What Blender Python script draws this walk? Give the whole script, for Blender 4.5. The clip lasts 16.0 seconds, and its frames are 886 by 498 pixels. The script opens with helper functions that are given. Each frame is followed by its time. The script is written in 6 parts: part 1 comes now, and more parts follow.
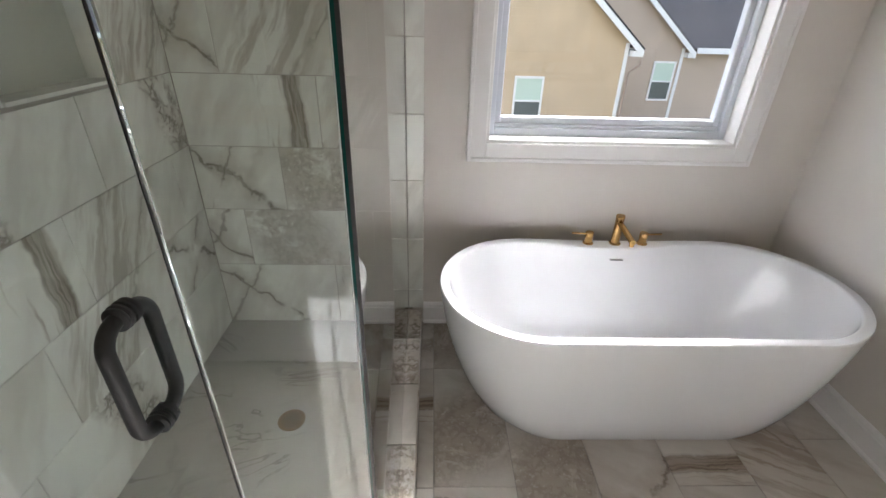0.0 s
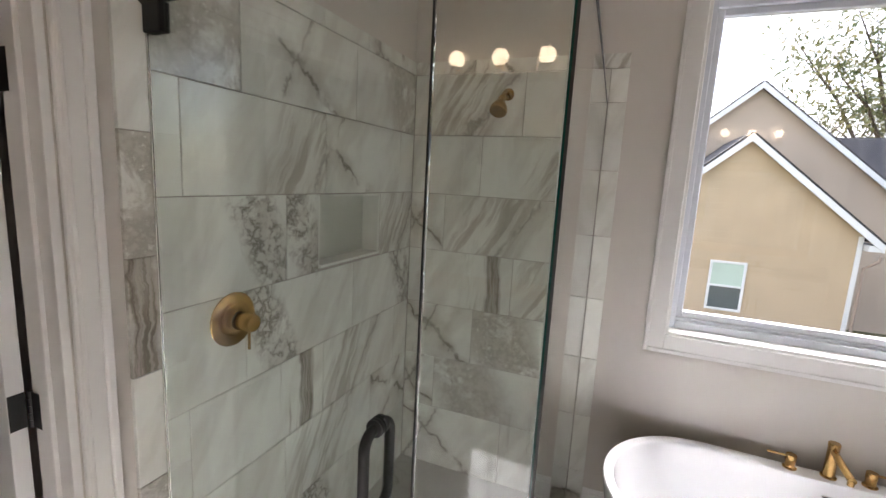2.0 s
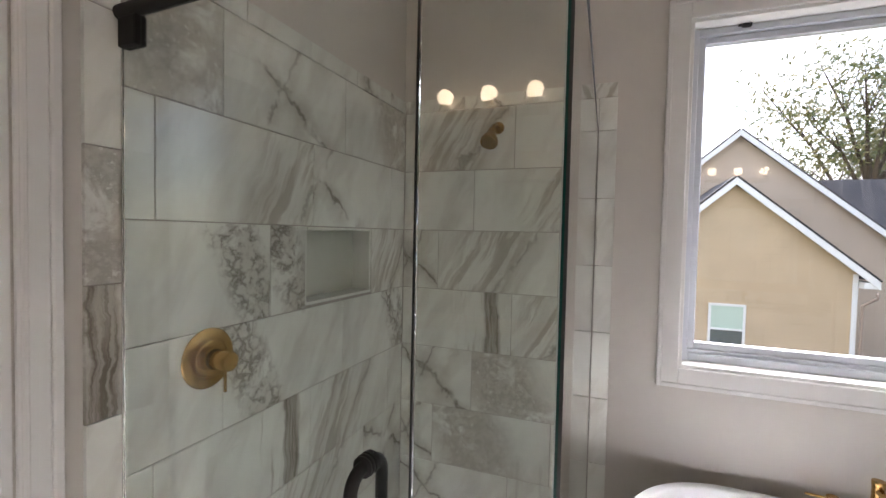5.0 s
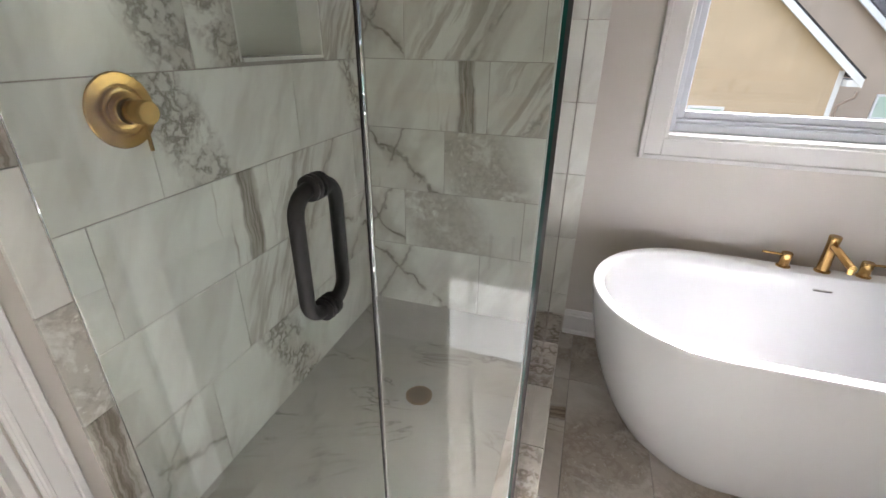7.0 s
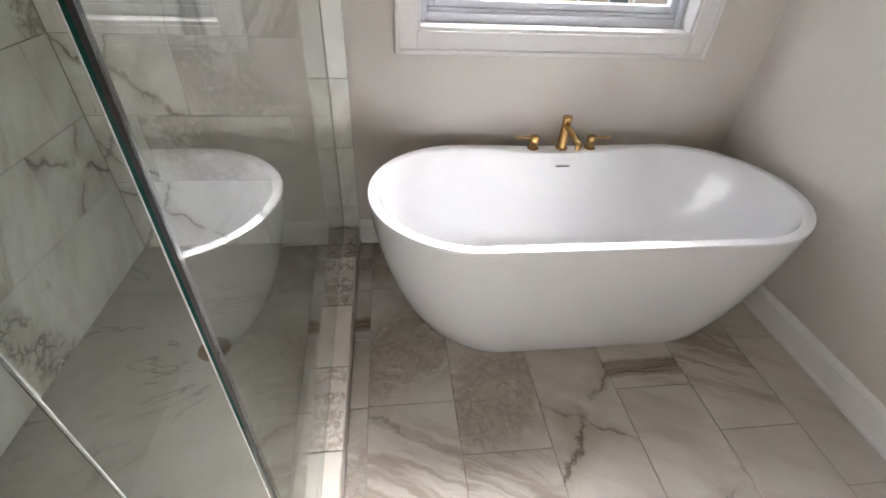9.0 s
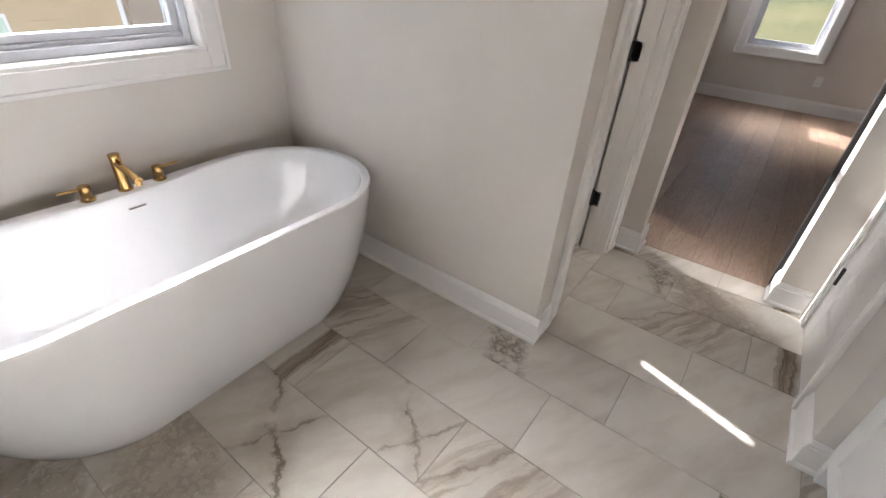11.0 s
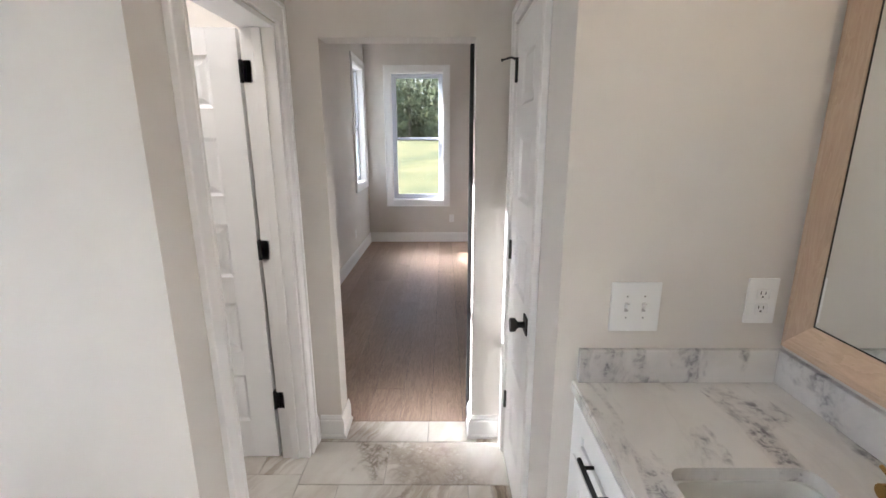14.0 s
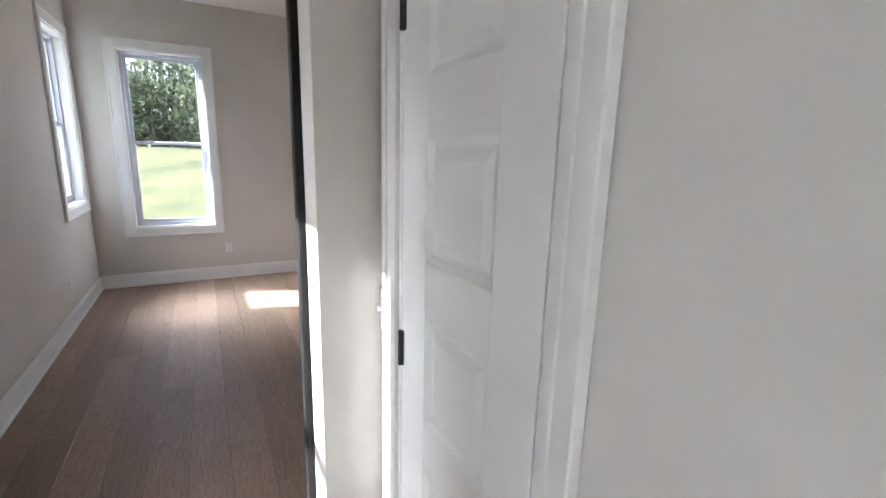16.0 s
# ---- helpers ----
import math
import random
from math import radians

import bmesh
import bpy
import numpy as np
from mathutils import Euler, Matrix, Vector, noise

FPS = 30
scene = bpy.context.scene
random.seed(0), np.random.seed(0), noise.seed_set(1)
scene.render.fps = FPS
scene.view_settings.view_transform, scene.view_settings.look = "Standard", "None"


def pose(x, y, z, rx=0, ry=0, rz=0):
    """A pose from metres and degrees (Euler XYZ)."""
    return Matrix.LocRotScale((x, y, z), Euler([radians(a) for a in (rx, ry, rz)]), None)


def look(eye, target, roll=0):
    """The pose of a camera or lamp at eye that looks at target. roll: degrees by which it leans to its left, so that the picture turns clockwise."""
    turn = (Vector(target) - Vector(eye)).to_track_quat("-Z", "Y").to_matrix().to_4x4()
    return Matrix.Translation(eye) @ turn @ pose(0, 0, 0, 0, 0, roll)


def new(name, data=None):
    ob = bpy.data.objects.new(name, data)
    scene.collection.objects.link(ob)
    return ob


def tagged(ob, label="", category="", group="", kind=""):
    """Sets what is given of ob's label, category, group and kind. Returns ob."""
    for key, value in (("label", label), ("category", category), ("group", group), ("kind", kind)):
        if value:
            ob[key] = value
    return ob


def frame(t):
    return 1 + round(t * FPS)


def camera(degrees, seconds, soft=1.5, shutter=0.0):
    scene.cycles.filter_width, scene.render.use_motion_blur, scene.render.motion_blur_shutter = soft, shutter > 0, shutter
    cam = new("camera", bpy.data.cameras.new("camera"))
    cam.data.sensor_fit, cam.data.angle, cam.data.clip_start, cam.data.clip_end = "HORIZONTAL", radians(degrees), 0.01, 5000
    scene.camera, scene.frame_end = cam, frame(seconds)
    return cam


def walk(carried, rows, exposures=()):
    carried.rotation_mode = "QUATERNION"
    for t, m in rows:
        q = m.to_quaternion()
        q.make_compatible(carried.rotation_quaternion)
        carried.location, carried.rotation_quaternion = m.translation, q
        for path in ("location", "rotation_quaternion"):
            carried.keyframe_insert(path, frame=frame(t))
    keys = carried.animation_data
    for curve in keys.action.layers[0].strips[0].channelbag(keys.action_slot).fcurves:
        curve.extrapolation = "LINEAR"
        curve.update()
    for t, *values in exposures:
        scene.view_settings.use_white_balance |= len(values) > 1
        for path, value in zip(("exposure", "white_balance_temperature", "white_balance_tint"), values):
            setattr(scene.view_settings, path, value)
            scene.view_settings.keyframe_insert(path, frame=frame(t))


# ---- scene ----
cam = camera(90.0, 16.0)
PATH = [
    (0, (0.157, 0.05, 1.556), (0.211, 1.805, 0.6), 1.6),
    (0.5, (0.148, -0.033, 1.589), (-0.112, 1.753, 0.727), 1.8),
    (1, (0.138, -0.102, 1.629), (-0.355, 1.704, 0.924), 2.4),
    (1.5, (0.15, -0.151, 1.666), (-0.5, 1.665, 1.139), 3.2),
    (2, (0.158, -0.191, 1.688), (-0.575, 1.643, 1.37), 3.1),
    (2.5, (0.166, -0.208, 1.701), (-0.628, 1.619, 1.526), 2.4),
    (3, (0.153, -0.204, 1.699), (-0.663, 1.62, 1.626), 2.0),
    (3.2, (0.152, -0.2, 1.697), (-0.671, 1.622, 1.652), 1.9),
    (5.3, (0.128, -0.09, 1.569), (-0.573, 1.781, 1.481), 1.7),
    (5.5, (0.126, -0.073, 1.561), (-0.559, 1.797, 1.374), 1.8),
    (6, (0.111, -0.035, 1.486), (-0.532, 1.812, 1.068), 1.4),
    (6.5, (0.099, -0.007, 1.427), (-0.501, 1.783, 0.767), 1.2),
    (7, (0.099, 0.022, 1.374), (-0.447, 1.746, 0.519), 0.8),
    (7.5, (0.117, 0.051, 1.346), (-0.334, 1.733, 0.362), 0.4),
    (8, (0.147, 0.088, 1.364), (-0.146, 1.736, 0.269), 1.1),
    (8.5, (0.203, 0.117, 1.384), (0.13, 1.733, 0.206), 2.0),
    (9, (0.28, 0.155, 1.41), (0.506, 1.721, 0.187), 3.3),
    (9.5, (0.332, 0.148, 1.397), (0.911, 1.638, 0.194), 4.8),
    (10, (0.404, 0.126, 1.415), (1.298, 1.457, 0.219), 5.4),
    (10.2, (0.415, 0.101, 1.405), (1.433, 1.362, 0.234), 5.6),
    (12.3, (0.615, -0.174, 1.529), (2.336, 0.235, 0.597), 0.7),
    (12.5, (0.615, -0.186, 1.549), (2.402, 0.145, 0.713), 0.0),
    (12.8, (0.62, -0.199, 1.575), (2.48, 0.022, 0.874), -0.6),
    (13, (0.648, -0.22, 1.586), (2.539, -0.054, 0.956), -1.1),
    (13.5, (0.738, -0.25, 1.59), (2.665, -0.171, 1.06), -0.9),
    (14, (0.878, -0.229, 1.584), (2.82, -0.219, 1.106), -0.1),
    (14.5, (1.107, -0.156, 1.577), (3.053, -0.294, 1.137), 0.9),
    (15, (1.362, -0.121, 1.57), (3.283, -0.483, 1.145), 1.0),
    (15.5, (1.647, -0.124, 1.571), (3.513, -0.714, 1.158), 1.4),
    (16, (1.909, -0.134, 1.564), (3.632, -1.06, 1.145), 1.5),
]
EXPOSURES = [(0, 1.70, 6250, 14), (1.0, 1.75, 6350, 17), (2.5, 1.69, 6400, 17), (3.0, 1.76, 6350, 17), (5.5, 1.53, 6350, 18), (6.0, 1.50, 6350, 18), (6.5, 1.70, 6350, 17), (7.0, 1.82, 6350, 16), (8.5, 1.71, 6350, 15), (10.2, 1.73, 6400, 15), (12.3, 2.08, 6350, 16), (12.8, 2.16, 6250, 15), (13.5, 2.47, 6100, 14), (14.5, 2.53, 6000, 13), (16.0, 2.60, 5750, 11)]
walk(cam, [(t, look(eye, target, roll)) for t, eye, target, roll in PATH], EXPOSURES)

# ---- light ----
SUN_TO = Vector((0.31, 1.0, 0.72)).normalized()
sun_data = bpy.data.lights.new("sun", "SUN")
sun_data.energy, sun_data.angle, sun_data.color = 5.0, radians(0.5), (1.0, 0.97, 0.93)
sun = new("sun", sun_data)
sun.rotation_mode = "QUATERNION"
sun.rotation_quaternion = SUN_TO.to_track_quat("Z", "Y")
world = bpy.data.worlds.new("sky")
scene.world = world
world.use_nodes = True
wn = world.node_tree.nodes
wl = world.node_tree.links
sky = wn.new("ShaderNodeTexSky")
sky.sky_type, sky.sun_disc = "NISHITA", False
sky.sun_elevation, sky.sun_rotation = math.asin(SUN_TO.z), math.atan2(SUN_TO.x, SUN_TO.y)
sky.dust_density = 0.7
tcw = wn.new("ShaderNodeTexCoord")
mapw = wn.new("ShaderNodeMapping")
mapw.inputs["Scale"].default_value = (1.0, 1.0, 2.6)
cl = wn.new("ShaderNodeTexNoise")
cl.inputs["Scale"].default_value, cl.inputs["Detail"].default_value, cl.inputs["Roughness"].default_value = 2.2, 8.0, 0.58
rampw = wn.new("ShaderNodeValToRGB")
rampw.color_ramp.elements[0].position, rampw.color_ramp.elements[1].position = 0.46, 0.60
mixw = wn.new("ShaderNodeMixRGB")
mixw.inputs[2].default_value = (6.6, 6.7, 6.9, 1.0)
wl.new(tcw.outputs["Generated"], mapw.inputs["Vector"])
wl.new(mapw.outputs[0], cl.inputs["Vector"])
wl.new(cl.outputs["Fac"], rampw.inputs[0])
wl.new(rampw.outputs[0], mixw.inputs[0])
wl.new(sky.outputs[0], mixw.inputs[1])
wl.new(mixw.outputs[0], wn["Background"].inputs[0])
wn["Background"].inputs[1].default_value = 0.15

# ---- materials ----


def material(name, color, rough=0.5, metal=0.0):
    m = bpy.data.materials.new(name)
    m.use_nodes = True
    b = m.node_tree.nodes["Principled BSDF"]
    b.inputs["Base Color"].default_value = (*color, 1)
    b.inputs["Roughness"].default_value = rough
    b.inputs["Metallic"].default_value = metal
    return m


def nodes_of(m):
    return m.node_tree.nodes, m.node_tree.links, m.node_tree.nodes["Principled BSDF"]


def noise_node(n, l, vec, scale, detail=4.0, rough=0.55, dist=0.0):
    t = n.new("ShaderNodeTexNoise")
    t.inputs["Scale"].default_value, t.inputs["Detail"].default_value = scale, detail
    t.inputs["Roughness"].default_value, t.inputs["Distortion"].default_value = rough, dist
    l.new(vec, t.inputs["Vector"])
    return t


def ramp_node(n, l, fac, stops):
    r = n.new("ShaderNodeValToRGB")
    e = r.color_ramp.elements
    while len(e) < len(stops):
        e.new(0.5)
    for k, (p, c) in enumerate(stops):
        e[k].position, e[k].color = p, (*c, 1) if len(c) == 3 else c
    l.new(fac, r.inputs[0])
    return r


def math_node(n, l, op, a, b):
    t = n.new("ShaderNodeMath")
    t.operation = op
    for k, v in enumerate((a, b)):
        if isinstance(v, (int, float)):
            t.inputs[k].default_value = v
        else:
            l.new(v, t.inputs[k])
    return t.outputs[0]


def mix_node(n, l, fac, a, b, kind="MIX"):
    t = n.new("ShaderNodeMixRGB")
    t.blend_type = kind
    for k, v in enumerate((fac, a, b)):
        if isinstance(v, (int, float)):
            t.inputs[k].default_value = v
        elif isinstance(v, tuple):
            t.inputs[k].default_value = (*v, 1)
        else:
            l.new(v, t.inputs[k])
    return t.outputs[0]


def bump(n, l, b, height, strength, distance):
    t = n.new("ShaderNodeBump")
    t.inputs["Strength"].default_value, t.inputs["Distance"].default_value = strength, distance
    l.new(height, t.inputs["Height"])
    l.new(t.outputs[0], b.inputs["Normal"])


def coord(n, which="Object"):
    return n.new("ShaderNodeTexCoord").outputs[which]


def world_pos(n):
    return n.new("ShaderNodeNewGeometry").outputs["Position"]


def paint(name, color, rough, grain=180.0, strength=0.12, mottle=0.04):
    m = material(name, color, rough)
    n, l, b = nodes_of(m)
    p = world_pos(n)
    big = noise_node(n, l, p, 1.7, 3.0)
    lo = tuple(c * (1 - mottle) for c in color)
    hi = tuple(min(1, c * (1 + mottle)) for c in color)
    r = ramp_node(n, l, big.outputs["Fac"], [(0.3, lo), (0.7, hi)])
    l.new(r.outputs[0], b.inputs["Base Color"])
    fine = noise_node(n, l, p, grain, 2.0)
    bump(n, l, b, fine.outputs["Fac"], strength, 0.001)
    return m


def marble(name, base, vein, spread, kind, rough=0.16):
    """Stone-look porcelain: cloudy ground, ridged veins; kind "counter" adds drifts of dark flecks."""
    m = material(name, base, rough)
    n, l, b = nodes_of(m)
    if rough > 0.3:
        b.inputs["Specular IOR Level"].default_value = 0.22
    info = n.new("ShaderNodeObjectInfo")
    off = n.new("ShaderNodeVectorMath")
    off.operation = "SCALE"
    comb = n.new("ShaderNodeCombineXYZ")
    l.new(info.outputs["Random"], comb.inputs[0])
    l.new(math_node(n, l, "MULTIPLY", info.outputs["Random"], 3.7), comb.inputs[1])
    l.new(math_node(n, l, "MULTIPLY", info.outputs["Random"], 7.1), comb.inputs[2])
    l.new(comb.outputs[0], off.inputs[0])
    off.inputs["Scale"].default_value = 40.0
    add = n.new("ShaderNodeVectorMath")
    l.new(coord(n), add.inputs[0])
    l.new(off.outputs[0], add.inputs[1])
    p = add.outputs[0]
    cloud = noise_node(n, l, p, 2.1, 4.0, 0.55, 0.5)
    grey = tuple(c * 0.74 for c in base)
    hi = tuple(min(1, c * 1.06) for c in base)
    col = ramp_node(n, l, cloud.outputs["Fac"], [(0.28, tuple(0.5 * a + 0.5 * g for a, g in zip(base, grey))), (0.45, base), (0.74, hi)]).outputs[0]
    mp = n.new("ShaderNodeMapping")
    mp.inputs["Rotation"].default_value = (0.4, 0.5, 0.85)
    mp.inputs["Scale"].default_value = (0.62, 1.55, 1.0)
    l.new(p, mp.inputs["Vector"])
    big = noise_node(n, l, mp.outputs[0], spread, 8.0, 0.60, 0.9)
    ridge = math_node(n, l, "ABSOLUTE", math_node(n, l, "SUBTRACT", big.outputs["Fac"], 0.5), 0.0)
    line = ramp_node(n, l, ridge, [(0.0, (1, 1, 1)), (0.006, (0.8, 0.8, 0.8)), (0.014, (0, 0, 0))]).outputs[0]
    halo = ramp_node(n, l, ridge, [(0.0, (0.42, 0.42, 0.42)), (0.085, (0, 0, 0))]).outputs[0]
    gate = ramp_node(n, l, noise_node(n, l, p, 2.3, 3.0).outputs["Fac"], [(0.47, (0, 0, 0)), (0.58, (1, 1, 1) if kind != "counter" else (0.06, 0.06, 0.06))]).outputs[0]
    col = mix_node(n, l, math_node(n, l, "MULTIPLY", halo, gate), col, tuple(0.35 * a + 0.65 * v for a, v in zip(base, vein)))
    col = mix_node(n, l, math_node(n, l, "MULTIPLY", math_node(n, l, "MULTIPLY", line, gate), 0.85), col, tuple(v * 0.6 for v in vein))
    fine_v = noise_node(n, l, mp.outputs[0], spread * 3.1, 7.0, 0.62, 1.1)
    ridge2 = math_node(n, l, "ABSOLUTE", math_node(n, l, "SUBTRACT", fine_v.outputs["Fac"], 0.5), 0.0)
    line2 = ramp_node(n, l, ridge2, [(0.0, (0.35, 0.35, 0.35)), (0.008, (0, 0, 0))]).outputs[0]
    col = mix_node(n, l, math_node(n, l, "MULTIPLY", line2, gate), col, vein)
    wash_area = ramp_node(n, l, noise_node(n, l, p, 1.5, 5.0, 0.62, 0.8).outputs["Fac"], [(0.47 if rough > 0.3 else 0.52, (0, 0, 0)), (0.68, (0.62, 0.60, 0.58) if rough > 0.3 else (0.42, 0.42, 0.42))]).outputs[0]
    col = mix_node(n, l, wash_area, col, tuple(0.45 * a + 0.55 * v for a, v in zip(base, vein)))
    if kind == "counter":
        st = n.new("ShaderNodeMapping")
        st.inputs["Rotation"].default_value = (0.0, 0.0, 0.9)
        st.inputs["Scale"].default_value = (1.0, 3.2, 1.6)
        l.new(p, st.inputs["Vector"])
        drift = ramp_node(n, l, noise_node(n, l, st.outputs[0], 3.2, 5.0, 0.6, 0.7).outputs["Fac"], [(0.50, (0, 0, 0)), (0.64, (1, 1, 1))]).outputs[0]
        flecks = ramp_node(n, l, noise_node(n, l, p, 34.0, 7.0, 0.68, 0.6).outputs["Fac"], [(0.46, (0.25, 0.25, 0.25)), (0.60, (1, 1, 1))]).outputs[0]
        col = mix_node(n, l, math_node(n, l, "MULTIPLY", math_node(n, l, "MULTIPLY", drift, flecks), 1.0), col, vein)
    l.new(col, b.inputs["Base Color"])
    fine = noise_node(n, l, p, 60.0, 3.0)
    l.new(ramp_node(n, l, fine.outputs["Fac"], [(0.3, (rough * 0.8,) * 3), (0.7, (rough * 1.25,) * 3)]).outputs[0], b.inputs["Roughness"])
    bump(n, l, b, fine.outputs["Fac"], 0.04, 0.0006)
    return m


def scaled(n, l, v, k):
    return math_node(n, l, "MULTIPLY", v, k)


def gate_ramp(n, l, v, a, b, top=1.0):
    """Falls from top at a to nothing at b."""
    return ramp_node(n, l, v, [(a, (top,) * 3), (b, (0, 0, 0))]).outputs[0]


def stone(name, base, vein, kind, fx=0.0, rough=0.16):
    """Printed stone-look porcelain face, laid out in the tile's own plane (x along its length); fx places its main figure."""
    m = material(name, base, rough)
    n, l, b = nodes_of(m)
    if rough > 0.3:
        b.inputs["Specular IOR Level"].default_value = 0.25
    here = coord(n)
    info = n.new("ShaderNodeObjectInfo")
    comb = n.new("ShaderNodeCombineXYZ")
    for k, f in enumerate((37.0, 91.0, 153.0)):
        l.new(scaled(n, l, info.outputs["Random"], f), comb.inputs[k])
    add = n.new("ShaderNodeVectorMath")
    l.new(here, add.inputs[0])
    l.new(comb.outputs[0], add.inputs[1])
    p = add.outputs[0]
    warp = noise_node(n, l, p, 5.0, 6.0, 0.62)
    sw = n.new("ShaderNodeSeparateXYZ")
    l.new(warp.outputs["Color"], sw.inputs[0])
    sh = n.new("ShaderNodeSeparateXYZ")
    l.new(here, sh.inputs[0])
    x = math_node(n, l, "ADD", sh.outputs[0], scaled(n, l, math_node(n, l, "SUBTRACT", sw.outputs[0], 0.5), 0.08))
    y = math_node(n, l, "ADD", sh.outputs[1], scaled(n, l, math_node(n, l, "SUBTRACT", sw.outputs[1], 0.5), 0.08))
    x = math_node(n, l, "SUBTRACT", x, fx)
    soft = tuple(0.5 * a + 0.5 * v for a, v in zip(base, vein))
    hi = tuple(min(1, c * 1.05) for c in base)
    dark = tuple(v * 0.45 for v in vein)
    cloud = noise_node(n, l, p, 2.6, 5.0, 0.55, 0.4)
    col = ramp_node(n, l, cloud.outputs["Fac"], [(0.28, tuple(c * 0.88 for c in base)), (0.5, base), (0.72, hi)]).outputs[0]

    def at(u, v, ku, kv):
        c = n.new("ShaderNodeCombineXYZ")
        l.new(scaled(n, l, u, ku), c.inputs[0])
        l.new(scaled(n, l, v, kv), c.inputs[1])
        l.new(scaled(n, l, info.outputs["Random"], 50.0), c.inputs[2])
        return c.outputs[0]

    def blend(u, a, v, c):
        return math_node(n, l, "ADD", scaled(n, l, u, a), scaled(n, l, v, c))

    def mul(*f):
        out = f[0]
        for g in f[1:]:
            out = math_node(n, l, "MULTIPLY", out, g)
        return out

    def off(v):
        return math_node(n, l, "ABSOLUTE", v, 0.0)

    across, along = blend(x, 0.88, y, -0.47), blend(x, 0.47, y, 0.88)
    drift = noise_node(n, l, at(across, along, 9.0, 2.2), 1.0, 4.0, 0.55)
    wash = ramp_node(n, l, drift.outputs["Fac"], [(0.45, (0, 0, 0)), (0.68, (0.55, 0.55, 0.55))]).outputs[0]
    col = mix_node(n, l, wash, col, soft)
    if kind == "streak":
        area = gate_ramp(n, l, off(blend(x, 1.0, y, -0.35)), 0.10, 0.24)
        lines = noise_node(n, l, at(across, along, 26.0, 2.6), 1.0, 5.0, 0.6)
        cut = ramp_node(n, l, lines.outputs["Fac"], [(0.46, (0, 0, 0)), (0.58, (1, 1, 1))]).outputs[0]
        col = mix_node(n, l, mul(area, cut, 0.55), col, vein)
        col = mix_node(n, l, scaled(n, l, area, 0.16), col, soft)
    if kind == "band":
        strip = gate_ramp(n, l, off(x), 0.026, 0.046)
        lines = noise_node(n, l, at(x, y, 75.0, 3.0), 1.0, 5.0, 0.62)
        cut = ramp_node(n, l, lines.outputs["Fac"], [(0.42, (0, 0, 0)), (0.60, (1, 1, 1))]).outputs[0]
        col = mix_node(n, l, scaled(n, l, strip, 0.6), col, vein)
        col = mix_node(n, l, mul(strip, cut, 0.7), col, dark)
        side = gate_ramp(n, l, off(math_node(n, l, "ADD", x, 0.10)), 0.02, 0.10)
        col = mix_node(n, l, mul(side, ramp_node(n, l, lines.outputs["Fac"], [(0.56, (0, 0, 0)), (0.70, (1, 1, 1))]).outputs[0], 0.6), col, vein)
    if kind in ("cluster", "sand"):
        wide = kind == "sand"
        area = gate_ramp(n, l, off(blend(x, 1.0, y, 0.45)), 0.13 if wide else 0.055, 0.27 if wide else 0.115)
        patch = ramp_node(n, l, noise_node(n, l, p, 7.0, 7.0, 0.66, 0.5).outputs["Fac"], [(0.36, (0, 0, 0)), (0.47, (1, 1, 1))]).outputs[0]
        area = mul(area, patch)
        col = mix_node(n, l, scaled(n, l, area, 0.90 if wide else 0.55), col, soft)
        crumbs = n.new("ShaderNodeTexVoronoi")
        crumbs.feature = "DISTANCE_TO_EDGE"
        crumbs.inputs["Scale"].default_value = 26.0
        wv = n.new("ShaderNodeVectorMath")
        wv.operation = "SCALE"
        wv.inputs["Scale"].default_value = 0.09
        fine = noise_node(n, l, p, 16.0, 5.0, 0.7)
        l.new(fine.outputs["Color"], wv.inputs[0])
        av = n.new("ShaderNodeVectorMath")
        l.new(p, av.inputs[0])
        l.new(wv.outputs[0], av.inputs[1])
        l.new(av.outputs[0], crumbs.inputs["Vector"])
        net = ramp_node(n, l, crumbs.outputs["Distance"], [(0.03, (1, 1, 1)), (0.24, (0, 0, 0))]).outputs[0]
        some = ramp_node(n, l, noise_node(n, l, p, 13.0, 5.0, 0.6).outputs["Fac"], [(0.40, (0, 0, 0)), (0.50, (1, 1, 1))]).outputs[0]
        col = mix_node(n, l, mul(area, net, some, 0.24 if wide else 0.68), col, dark)
        if wide:
            light = ramp_node(n, l, noise_node(n, l, p, 46.0, 4.0, 0.6).outputs["Fac"], [(0.60, (0, 0, 0)), (0.68, (1, 1, 1))]).outputs[0]
            col = mix_node(n, l, mul(area, light, 0.6), col, hi)
    if kind in ("crack", "cluster", "streak"):
        for slope, push, power in (((0.75, 0.03, 1.0), (-1.7, -0.12, 0.7)) if kind == "crack" else ((-1.3, 0.16, 0.55),)):
            v = math_node(n, l, "ADD", blend(x, slope, y, 1.0), push)
            v = off(math_node(n, l, "ADD", v, scaled(n, l, math_node(n, l, "SUBTRACT", noise_node(n, l, p, 3.0, 8.0, 0.66).outputs["Fac"], 0.5), 0.42)))
            keep = ramp_node(n, l, noise_node(n, l, p, 4.0, 3.0).outputs["Fac"], [(0.40, (0, 0, 0)), (0.52, (1, 1, 1))]).outputs[0]
            col = mix_node(n, l, mul(gate_ramp(n, l, v, 0.0, 0.11, 0.85), keep, power), col, soft)
            col = mix_node(n, l, mul(gate_ramp(n, l, v, 0.003, 0.019), keep, 0.7 * power), col, dark)
    l.new(col, b.inputs["Base Color"])
    grain = noise_node(n, l, p, 60.0, 3.0)
    l.new(ramp_node(n, l, grain.outputs["Fac"], [(0.3, (rough * 0.8,) * 3), (0.7, (rough * 1.25,) * 3)]).outputs[0], b.inputs["Roughness"])
    bump(n, l, b, grain.outputs["Fac"], 0.04, 0.0006)
    return m


